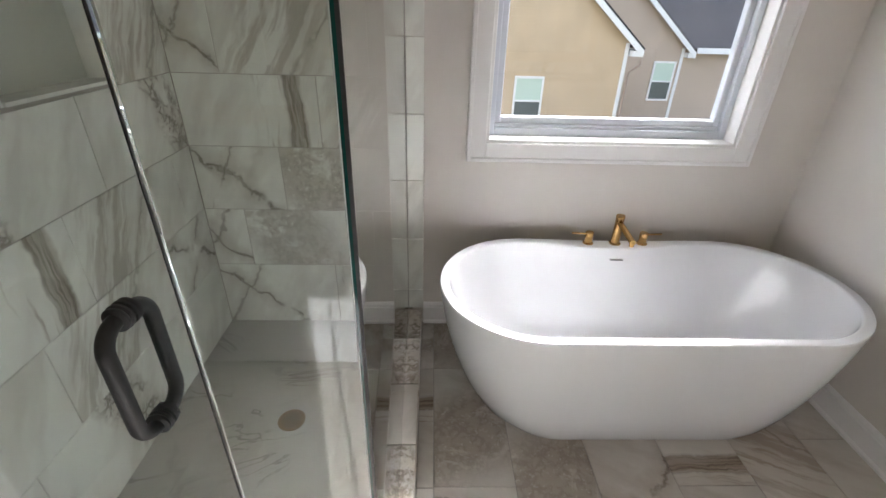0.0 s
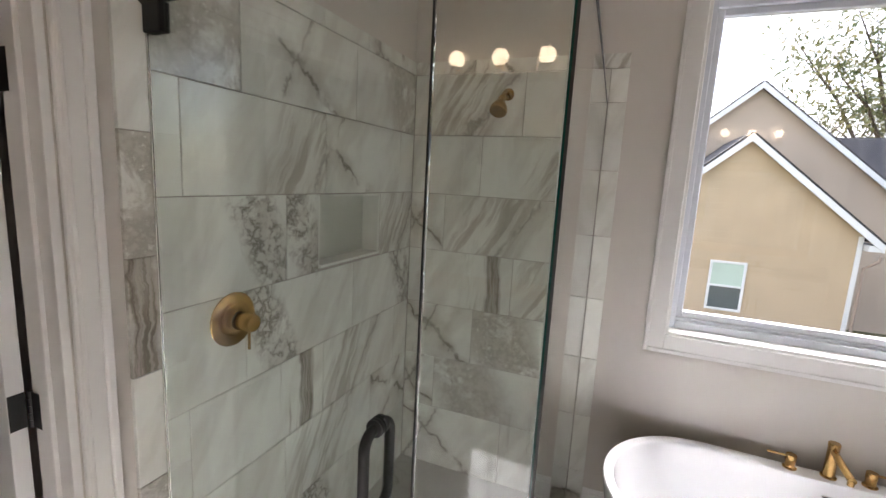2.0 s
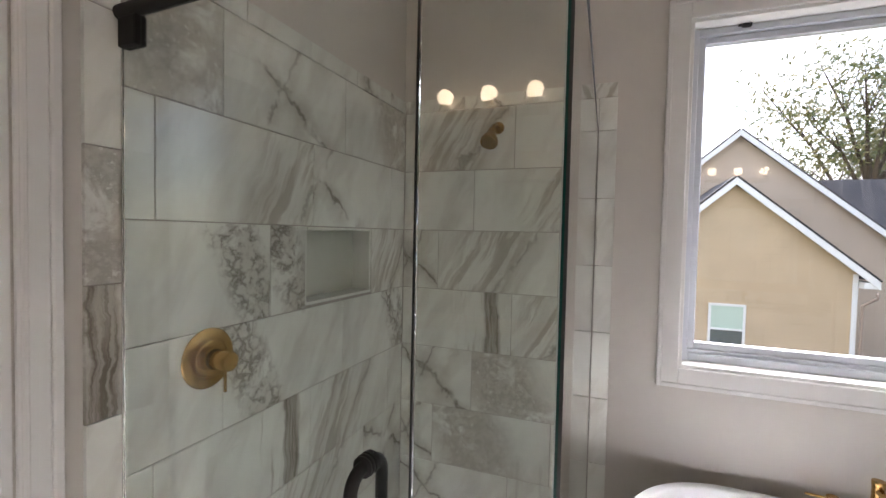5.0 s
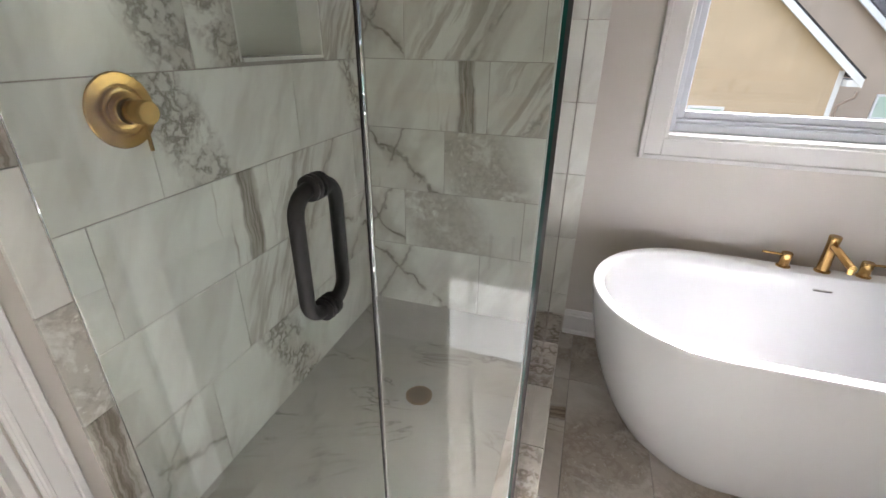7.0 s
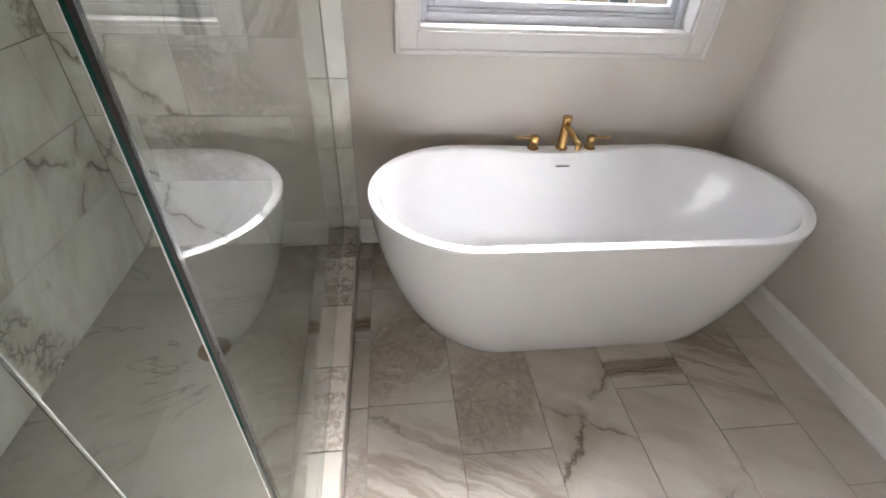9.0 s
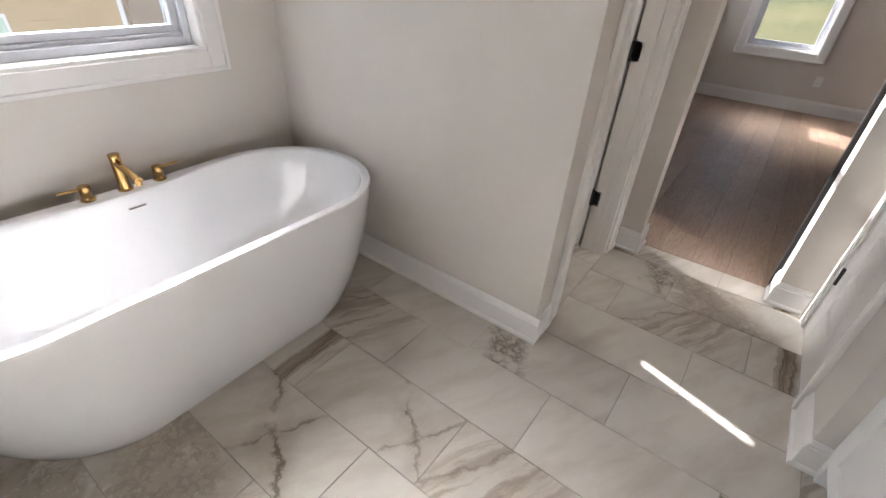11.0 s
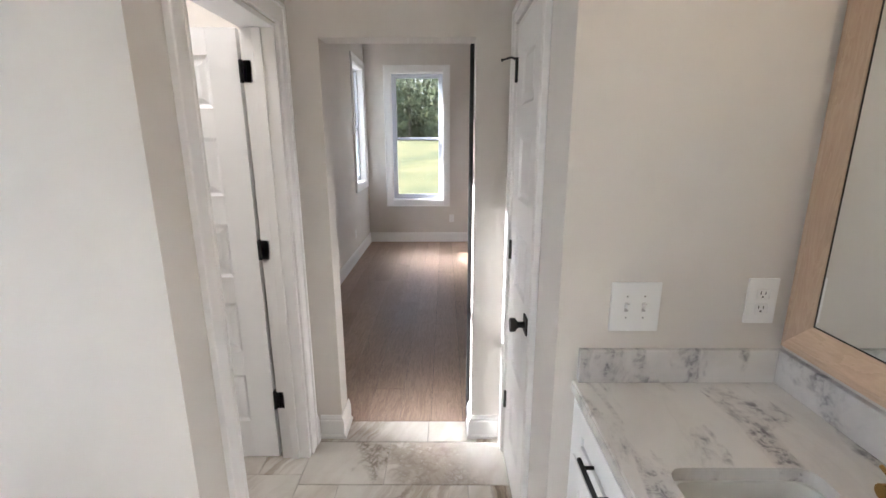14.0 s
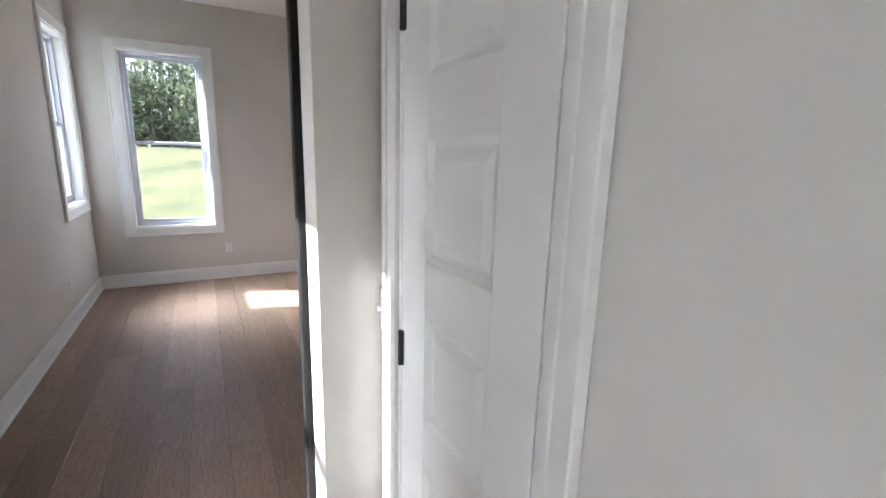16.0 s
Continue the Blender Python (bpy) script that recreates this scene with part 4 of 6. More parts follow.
under(part("lever", bm, GOLD, smooth=True), valve)

head = thing("wall_shower", (-0.43, TN, 2.09), "brushed gold shower head on a short arm", "shower head")
HB = Vector((-0.43, TN, 2.11))
under(part("flange", lathe(bmesh.new(), [(0.001, 0.0), (0.030, 0.0), (0.029, 0.006), (0.014, 0.011), (0.001, 0.011)], HB, (0, -1, 0), 32), GOLD, smooth=True), head)
bm = bmesh.new()
tube(bm, [HB, HB + Vector((0, -0.05, 0.002)), HB + Vector((0, -0.085, -0.010)), HB + Vector((0, -0.115, -0.040))], 0.0105, 14)
under(part("arm", bm, GOLD, smooth=True), head)
ax = Vector((0, -0.62, -0.78)).normalized()
under(part("bell", lathe(bmesh.new(), [(0.004, -0.004), (0.017, 0.0), (0.019, 0.012), (0.015, 0.022), (0.020, 0.030), (0.036, 0.060), (0.041, 0.078), (0.041, 0.090), (0.037, 0.094), (0.001, 0.094)], HB + Vector((0, -0.11, -0.034)), ax, 36), GOLD, smooth=True), head)
bm = bmesh.new()
fc = HB + Vector((0, -0.11, -0.034)) + ax * 0.0942
u = ax.orthogonal().normalized()
w = ax.cross(u)
for r, n in ((0.010, 6), (0.020, 12), (0.030, 16)):
    for k in range(n):
        t = 2 * math.pi * k / n
        lathe(bm, [(0.0016, 0.0), (0.0012, 0.003)], fc + r * (math.cos(t) * u + math.sin(t) * w), ax, 6)
under(part("nozzles", bm, SLOT), head)

# ---- bathtub ----
TC = Vector((1.040, 1.566, 0.0))
RIM = 0.585


def ring_pts(a, b, z, n, deck=0.0, dip=0.0):
    """A ring with straight sides and half-round ends, half as long as a and half as wide as b; deck draws the wall side in at the faucet."""
    pts = []
    for k in range(n):
        q = (k + 0.5) / n
        if q < 0.25 or 0.5 <= q < 0.75:
            f = (q % 0.5) / 0.25
            x, y = (a - b) * (1 - 2 * f), b
            if q >= 0.5:
                x, y = -x, -b
        else:
            t = radians(90 + 180 * ((q % 0.5) - 0.25) / 0.25)
            x, y = -(a - b) + b * math.cos(t), b * math.sin(t)
            if q >= 0.75:
                x, y = -x, -y
        g = math.exp(-((x + 0.005) / 0.27) ** 4) if y > 0 else 0.0
        pts.append((TC.x + x, TC.y + y - deck * g, z - dip * g))
    return pts


def tub_shell():
    bm = bmesh.new()
    n = 144
    D = 0.006
    rows = [(0.600, 0.280, 0.0, 0, 0), (0.632, 0.297, 0.004, 0, 0), (0.690, 0.318, 0.06, 0, 0), (0.738, 0.337, 0.15, 0, 0), (0.776, 0.353, 0.25, 0, 0), (0.806, 0.366, 0.35, 0, 0),
            (0.828, 0.377, 0.45, 0, 0), (0.842, 0.384, 0.54, 0, 0.5), (0.845, 0.386, 0.574, 0, 1), (0.8445, 0.3855, 0.581, 0, 1), (0.842, 0.383, RIM, 0, 1), (0.812, 0.351, RIM + 0.001, 0.034, 1),
            (0.807, 0.346, RIM - 0.002, 0.036, 1), (0.803, 0.342, 0.574, 0.036, 1), (0.784, 0.330, 0.48, 0.032, 0.4), (0.748, 0.312, 0.36, 0.02, 0), (0.700, 0.288, 0.25, 0.012, 0),
            (0.640, 0.256, 0.175, 0, 0), (0.570, 0.215, 0.145, 0, 0), (0.30, 0.12, 0.134, 0, 0), (0.05, 0.03, 0.131, 0, 0)]
    rings = []
    for a, b, z, deck, dip in rows:
        rings.append([bm.verts.new(c) for c in ring_pts(a, b, z, n, deck, dip * D)])
    for r0, r1 in zip(rings, rings[1:]):
        for k in range(n):
            bm.faces.new((r0[k], r0[(k + 1) % n], r1[(k + 1) % n], r1[k]))
    bm.faces.new(rings[0][::-1])
    bm.faces.new(rings[-1])
    bmesh.ops.recalc_face_normals(bm, faces=bm.faces)
    return bm


tub = thing("bathtub", TC, "white glossy oval freestanding acrylic bathtub under the window", "bathtub")
ob = under(part("shell", tub_shell(), ACRYL, smooth=True), tub)
bm = bmesh.new()
box(bm, (TC.x - 0.033, TC.y + 0.295, 0.5175), (TC.x + 0.033, TC.y + 0.305, 0.5255), 0.002)
under(part("overflow_slot", bm, CHROME), tub)
bm = bmesh.new()
box(bm, (TC.x - 0.029, TC.y + 0.2925, 0.5195), (TC.x + 0.029, TC.y + 0.2955, 0.5235), 0.001)
under(part("overflow_gap", bm, SLOT), tub)
under(part("waste", lathe(bmesh.new(), [(0.001, 0.0), (0.036, 0.0), (0.034, 0.004), (0.001, 0.006)], (TC.x, TC.y, 0.1315), (0, 0, 1), 32), GOLD, smooth=True), tub)

FZ = RIM - 0.0058
FYD = 1.922
faucet = thing("tub_faucet", (1.040, FYD, FZ), "brushed gold deck-mounted tub faucet with two lever handles", "faucet")
under(part("post", lathe(bmesh.new(), [(0.001, 0.0), (0.027, 0.0), (0.027, 0.006), (0.0205, 0.009), (0.0195, 0.128), (0.0205, 0.130), (0.0205, 0.146), (0.019, 0.148), (0.001, 0.148)], (1.040, FYD, FZ), (0, 0, 1), 32), GOLD, smooth=True), faucet)
bm = bmesh.new()
tube(bm, [(1.040, FYD - 0.012, FZ + 0.112), (1.040, FYD - 0.172, FZ + 0.092)], [0.0135, 0.0135], 20)
tube(bm, [(1.040, FYD - 0.164, FZ + 0.093), (1.040, FYD - 0.164, FZ + 0.072)], 0.0110, 18)
under(part("spout", bm, GOLD, smooth=True), faucet)
for x, s in ((0.910, -1), (1.172, 1)):
    h = under(part("handle", lathe(bmesh.new(), [(0.001, 0.0), (0.025, 0.0), (0.025, 0.005), (0.0185, 0.008), (0.0180, 0.030), (0.0195, 0.032), (0.0195, 0.058), (0.018, 0.060), (0.001, 0.060)], (x, FYD, FZ), (0, 0, 1), 28), GOLD, smooth=True), faucet)
    bm = bmesh.new()
    tube(bm, [(x + s * 0.015, FYD, FZ + 0.050), (x + s * 0.084, FYD, FZ + 0.053)], 0.0050, 12)
    lv = part("lever", bm, GOLD, smooth=True)
    lv.parent = h

# ---- doors ----


def hinge(name, at, axis, parent):
    """Black butt hinge: knuckle along z and a leaf in the plane across axis."""
    bm = bmesh.new()
    x, y, z = at
    for k in range(5):
        lathe(bm, [(0.001, 0.0), (0.0065, 0.0005), (0.0065, 0.0172), (0.001, 0.0175)], (x, y, z - 0.0445 + 0.0178 * k), (0, 0, 1), 12)
    lathe(bm, [(0.001, 0.0), (0.005, 0.0), (0.005, 0.004), (0.002, 0.006)], (x, y, z + 0.0445), (0, 0, 1), 10)
    leaf = {"x": ((x - 0.0015, y - 0.036, z - 0.044), (x + 0.0015, y, z + 0.044)), "y": ((x, y - 0.0015, z - 0.044), (x + 0.036, y + 0.0015, z + 0.044)), "-y": ((x - 0.036, y - 0.0015, z - 0.044), (x, y + 0.0015, z + 0.044)),
            "+x": ((x - 0.0015, y, z - 0.044), (x + 0.0015, y + 0.036, z + 0.044)), "none": None}[axis]
    if leaf:
        box(bm, *leaf, 0.0006)
    return under(part("hinge", bm, BLACK), parent)


def panel_door(name, width, label, knob_at=None, h=2.02):
    """Five-panel door standing on its own origin: hinge edge at x = 0, running along +x, thickness along y from 0 to 0.035."""
    d = thing(name, (0, 0, 0), label, "door")
    st, t = 0.125, 0.035
    zs = [(0.215, 0.470), (0.595, 0.845), (0.970, 1.220), (1.345, 1.595), (1.715, 1.925)]
    for x0, x1 in ((0.0, st), (width - st, width)):
        part("stile", box_bm((x0, 0, 0.008), (x1, t, 0.008 + h), 0.0012), DOORP, d)
    cuts = [0.008] + [v for z in zs for v in z] + [0.008 + h]
    for z0, z1 in zip(cuts[0::2], cuts[1::2]):
        part("rail", box_bm((st + 0.0002, 0.0002, z0), (width - st - 0.0002, t - 0.0002, z1)), DOORP, d)
    for z0, z1 in zs:
        bm = bmesh.new()
        box(bm, (st, 0.010, z0), (width - st, t - 0.010, z1))
        for y0, y1, s in ((0.010, 0.0035, -1), (t - 0.010, t - 0.0035, 1)):
            a = [bm.verts.new((x, y0, z)) for x, z in ((st + 0.022, z0 + 0.022), (width - st - 0.022, z0 + 0.022), (width - st - 0.022, z1 - 0.022), (st + 0.022, z1 - 0.022))]
            b = [bm.verts.new((x, y1, z)) for x, z in ((st + 0.042, z0 + 0.042), (width - st - 0.042, z0 + 0.042), (width - st - 0.042, z1 - 0.042), (st + 0.042, z1 - 0.042))]
            for k in range(4):
                bm.faces.new((a[k], a[(k + 1) % 4], b[(k + 1) % 4], b[k]))
            bm.faces.new(b)
            e0 = [(st, z0), (width - st, z0), (width - st, z1), (st, z1)]
            c = [bm.verts.new((x, 0.0 if s < 0 else t, z)) for x, z in e0]
            e = [bm.verts.new((x + (0.014 if x < width / 2 else -0.014), y0, z + (0.014 if z == z0 else -0.014))) for x, z in e0]
            for k in range(4):
                bm.faces.new((c[k], c[(k + 1) % 4], e[(k + 1) % 4], e[k]))
        bmesh.ops.recalc_face_normals(bm, faces=bm.faces)
        part("panel", bm, DOORP, d)
    if knob_at:
        for s, y in ((-1, 0.0), (1, t)):
            k = part("door_knob", lathe(bmesh.new(), [(0.001, 0.0), (0.012, 0.002), (0.0115, 0.030), (0.016, 0.036), (0.0255, 0.042), (0.0265, 0.058), (0.0245, 0.062), (0.001, 0.063)], (width - 0.062, y, knob_at), (0, s, 0), 28), BLACK, d, "matte black knob on a square rose", smooth=True)
            part("rose", box_bm((width - 0.095, min(y, y + s * 0.007), knob_at - 0.033), (width - 0.029, max(y, y + s * 0.007), knob_at + 0.033), 0.0015), BLACK, k)
        part("latch_plate", box_bm((width - 0.0005, 0.005, knob_at - 0.028), (width + 0.0008, t - 0.005, knob_at + 0.028)), BLACK, d)
    return d


HZ = (0.333, 1.099, 1.861)
linen = panel_door("linen_door", 0.4945, "closed white five-panel closet door with black knob", 0.915)
linen.matrix_world = Matrix.Translation((2.847, HR + 0.004, 0.0)) @ Euler((0, 0, radians(180))).to_matrix().to_4x4()
for z in HZ:
    bm = bmesh.new()
    for k in range(5):
        lathe(bm, [(0.001, 0.0), (0.0068, 0.0005), (0.0068, 0.0172), (0.001, 0.0175)], (0.004, -0.005, z - 0.0445 + 0.0178 * k), (0, 0, 1), 12)
    box(bm, (0.004, -0.0015, z - 0.044), (0.013, 0.0, z + 0.044))
    part("hinge", bm, BLACK, linen)
bm = bmesh.new()
tube(bm, [(0.004, -0.005, 1.909), (0.004, -0.030, 1.914), (-0.004, -0.062, 1.906)], [0.004, 0.0045, 0.0035], 10)
box(bm, (-0.006, -0.020, 1.905), (0.012, 0.004, 1.914), 0.002)
lathe(bm, [(0.001, 0.0), (0.006, 0.001), (0.006, 0.009), (0.001, 0.010)], (-0.004, -0.060, 1.906), (-0.1, -1, -0.2), 12)
part("hinge_pin_stop", bm, BLACK, linen)

closet = panel_door("closet_door", 0.632, "open white five-panel door swung into the closet", 0.915)
closet.matrix_world = Matrix.Translation((2.862, 0.622, 0.0)) @ Euler((0, 0, radians(90))).to_matrix().to_4x4()
for z in HZ:
    bm = bmesh.new()
    for k in range(5):
        lathe(bm, [(0.001, 0.0), (0.0068, 0.0005), (0.0068, 0.0172), (0.001, 0.0175)], (-0.010, 0.042, z - 0.0445 + 0.0178 * k), (0, 0, 1), 12)
    box(bm, (-0.0015, 0.002, z - 0.044), (-0.0001, 0.036, z + 0.044), 0.0)
    box(bm, (-0.052, 0.0335, z - 0.044), (-0.011, 0.0350, z + 0.044), 0.0)
    part("hinge", bm, BLACK, closet)

side = panel_door("side_room_door", 0.74, "open white panelled door swung into a side room", 0.915, 2.055)
side.matrix_world = Matrix.Translation((XL - 0.138, 0.345, 0.0)) @ Euler((0, 0, radians(180))).to_matrix().to_4x4()
for z in HZ:
    bm = bmesh.new()
    for k in range(5):
        lathe(bm, [(0.001, 0.0), (0.0068, 0.0005), (0.0068, 0.0172), (0.001, 0.0175)], (-0.008, -0.006, z - 0.0445 + 0.0178 * k), (0, 0, 1), 12)
    box(bm, (-0.0016, 0.0, z - 0.044), (-0.0001, 0.033, z + 0.044), 0.0)
    box(bm, (-0.048, -0.0075, z - 0.044), (-0.010, -0.0055, z + 0.044), 0.0)
    part("hinge", bm, BLACK, side)

barn = thing("sliding_door", (XH1 + 0.045, -0.86, 0.0), "black sliding door leaf parked beside the bedroom opening", "sliding door")
under(part("leaf", box_bm((XH1 + 0.026, -1.26, 0.015), (XH1 + 0.062, -0.350, 2.03), 0.003), BLACK), barn)
bm = bmesh.new()
box(bm, (XH1 + 0.001, -1.26, 0.0), (XH1 + 0.026, -1.22, 0.02), 0.002)
box(bm, (XH1 + 0.001, -0.45, 0.0), (XH1 + 0.07, -0.41, 0.014), 0.002)
under(part("floor_guide", bm, BLACK), barn)

# ---- vanity ----
VF = -0.607
VZ = 0.93


def shaker(name, x0, x1, z0, z1, parent, pull):
    """Shaker front with its pull; front face towards +y."""
    frame_parts = []
    y0, y1, r = VF, VF + 0.020, 0.058
    for lo, hi in (((x0, y0, z0), (x0 + r, y1, z1)), ((x1 - r, y0, z0), (x1, y1, z1)), ((x0 + r, y0, z1 - r), (x1 - r, y1, z1)), ((x0 + r, y0, z0), (x1 - r, y1, z0 + r))):
        frame_parts.append(part("stile" if lo[2] == z0 and hi[2] == z1 else "rail", box_bm(lo, hi, 0.001), CABW))
    f = under(part(name, box_bm((x0 + r, y0, z0 + r), (x1 - r, y1 - 0.008, z1 - r)), CABW), parent)
    for piece in frame_parts:
        piece.parent = f
    if pull:
        px, pz, way = pull
        bm = bmesh.new()
        L = 0.078
        e = Vector((L, 0, 0)) if way == "x" else Vector((0, 0, L))
        c = Vector((px, y1 + 0.026, pz))
        tube(bm, [c - e, c + e], 0.006, 14)
        for s in (-0.62, 0.62):
            tube(bm, [c + e * s - Vector((0, 0.027, 0)), c + e * s], 0.0048, 12)
        h = part("pull", bm, BLACK, label="matte black bar pull", smooth=True)
        h.parent = f
    return f


def vanity_unit(x0, x1, fronts):
    v = thing("vanity_cabinet", ((x0 + x1) / 2, -0.86, 0.0), "white shaker vanity cabinet with black bar pulls", "cabinet", "vanity units")
    bm = box_bm((x0, YB + 0.002, 0.10), (x1, VF - 0.0015, 0.745))
    box(bm, (x0, VF - 0.0215, 0.745), (x1, VF - 0.0015, VZ - 0.032))
    box(bm, (x0, YB + 0.002, 0.745), (x1, YB + 0.020, VZ - 0.032))
    under(part("body", bm, CABW), v)
    under(part("toe_kick", box_bm((x0, YB + 0.002, 0.0), (x1, VF - 0.065, 0.0995)), CABW), v)
    for args in fronts:
        shaker(*args[:5], v, args[5])
    return v


vanity_unit(1.425, 1.955, [("drawer_front", 1.455, 1.952, 0.738, 0.888, (1.745, 0.813, "x")), ("cabinet_door", 1.432, 1.952, 0.108, 0.728, (1.468, 0.606, "z"))])
vanity_unit(0.890, 1.4245, [("drawer_front", 0.900, 1.446 - 0.024, 0.738, 0.888, None), ("cabinet_door", 0.900, 1.422, 0.108, 0.728, (1.392, 0.606, "z"))])
vanity_unit(0.445, 0.8895, [("drawer_front", 0.455, 0.880, 0.738, 0.888, (0.667, 0.813, "x")), ("drawer_front", 0.455, 0.880, 0.425, 0.728, (0.667, 0.577, "x")), ("drawer_front", 0.455, 0.880, 0.108, 0.415, (0.667, 0.262, "x"))])
vanity_unit(-0.160, 0.4445, [("drawer_front", -0.150, 0.435, 0.738, 0.888, None), ("cabinet_door", -0.150, 0.435, 0.108, 0.728, (-0.115, 0.606, "z"))])
vanity_unit(-0.9495, -0.1605, [("drawer_front", -0.940, -0.170, 0.738, 0.888, None), ("cabinet_door", -0.940, -0.170, 0.108, 0.728, (-0.205, 0.606, "z"))])
tagged(part("vanity_filler", box_bm((1.9555, YB + 0.002, 0.0), (XE - 0.0005, VF + 0.012, VZ - 0.032), 0.001), CABW), "white filler strip between vanity and wall", "filler strip")

S0, S1, SY0, SY1 = 1.150, 1.656, -0.978, -0.680
T0, T1 = -0.756, -0.264


def rounded(x0, x1, y0, y1, r, z, n=6):
    pts = []
    for cx, cy, t0 in ((x1 - r, y1 - r, 0), (x0 + r, y1 - r, 90), (x0 + r, y0 + r, 180), (x1 - r, y0 + r, 270)):
        for k in range(n + 1):
            t = radians(t0 + 90 * k / n)
            pts.append((cx + r * math.cos(t), cy + r * math.sin(t), z))
    return pts


def counter_mesh():
    bm = bmesh.new()
    yb, yf, z0, z1 = YB + 0.001, -0.584, VZ - 0.031, VZ
    cuts = [XL + 0.002, (T0 + T1) / 2, (T1 + S0) / 2, (S0 + S1) / 2, XE - 0.001]
    # top and bottom as strips round the two bowls
    for zz, e in ((z1, 0.0), (z0, 0.0)):
        for a, b in ((T0, T1), (S0, S1)):
            o = [bm.verts.new(p) for p in rounded(a, b, SY0, SY1, 0.035, zz)]
            lo, hi = (XL + 0.002, 0.45) if a < 0 else (0.45, XE - 0.001)
            outer = [bm.verts.new((hi, yf, zz)), bm.verts.new((lo, yf, zz)), bm.verts.new((lo, yb, zz)), bm.verts.new((hi, yb, zz))]
            q = len(o) // 4
            for s in range(4):
                seg = o[s * q:(s + 1) * q]
                for k in range(q - 1):
                    bm.faces.new((outer[s], seg[k], seg[k + 1]))
                bm.faces.new((outer[s], seg[-1], o[((s + 1) * q) % len(o)], outer[(s + 1) % 4]))
            if zz == z1:
                lowr = [bm.verts.new(p) for p in rounded(a, b, SY0, SY1, 0.035, z0)]
                for k in range(len(o)):
                    bm.faces.new((o[k], o[(k + 1) % len(o)], lowr[(k + 1) % len(o)], lowr[k]))
    for x0, x1 in ((XL + 0.002, 0.45), (0.45, XE - 0.001)):
        bm.faces.new([bm.verts.new(c) for c in ((x0, yf, z0), (x1, yf, z0), (x1, yf, z1), (x0, yf, z1))])
        bm.faces.new([bm.verts.new(c) for c in ((x0, yb, z0), (x1, yb, z0), (x1, yb, z1), (x0, yb, z1))])
    for x in (XL + 0.002, XE - 0.001):
        bm.faces.new([bm.verts.new(c) for c in ((x, yf, z0), (x, yb, z0), (x, yb, z1), (x, yf, z1))])
    bmesh.ops.remove_doubles(bm, verts=bm.verts, dist=0.0001)
    bmesh.ops.recalc_face_normals(bm, faces=bm.faces)
    es = [e for e in bm.edges if all(abs(v.co.z - z1) < 1e-5 and abs(v.co.y - yf) < 1e-5 for v in e.verts)]
    bmesh.ops.bevel(bm, geom=es, offset=0.005, segments=3, affect="EDGES")
    return bm


counter = tagged(part("vanity_countertop", counter_mesh(), COUNTER), "white and grey veined marble vanity countertop", "countertop")
tagged(part("backsplash", box_bm((XE - 0.019, YB + 0.0195, VZ + 0.0005), (XE - 0.0005, -0.596, VZ + 0.098), 0.002), COUNTER), "low grey-veined marble side splash on the counter", "backsplash", "backsplashes")
tagged(part("backsplash", box_bm((XL + 0.002, YB + 0.0005, VZ + 0.0005), (XE - 0.0005, YB + 0.019, VZ + 0.098), 0.002), COUNTER), "long grey-veined marble backsplash under the mirrors", "backsplash", "backsplashes")


def sink(x0, x1):
    s = thing("sink", ((x0 + x1) / 2, (SY0 + SY1) / 2, 0.78), "white rectangular undermount porcelain sink", "sink", "vanity sinks")
    bm = bmesh.new()
    rows = [(-0.012, 0.040, VZ - 0.0315), (0.004, 0.040, VZ - 0.0318), (0.008, 0.045, VZ - 0.045), (0.016, 0.055, 0.80), (0.032, 0.060, 0.775), (0.060, 0.055, 0.765), (0.110, 0.020, 0.760)]
    rings = [[bm.verts.new(p) for p in rounded(x0 + i, x1 - i, SY0 + i, SY1 - i, r, z)] for i, r, z in rows]
    n = len(rings[0])
    for a, b in zip(rings, rings[1:]):
        for k in range(n):
            bm.faces.new((a[k], a[(k + 1) % n], b[(k + 1) % n], b[k]))
    bm.faces.new(rings[-1])
    bmesh.ops.recalc_face_normals(bm, faces=bm.faces)
    under(part("bowl", bm, PORC, smooth=True), s)
    under(part("waste", lathe(bmesh.new(), [(0.0235, -0.004), (0.0240, 0.002), (0.030, 0.003), (0.032, 0.0), (0.032, -0.004)], ((x0 + x1) / 2, -0.868, 0.763), (0, 0, 1), 32), GOLD, label="gold ringed waste", smooth=True), s)
    under(part("waste_hole", lathe(bmesh.new(), [(0.001, 0.0), (0.0230, 0.0), (0.0230, 0.0020), (0.001, 0.0020)], ((x0 + x1) / 2, -0.868, 0.7595), (0, 0, 1), 24), SLOT), s)
    return s


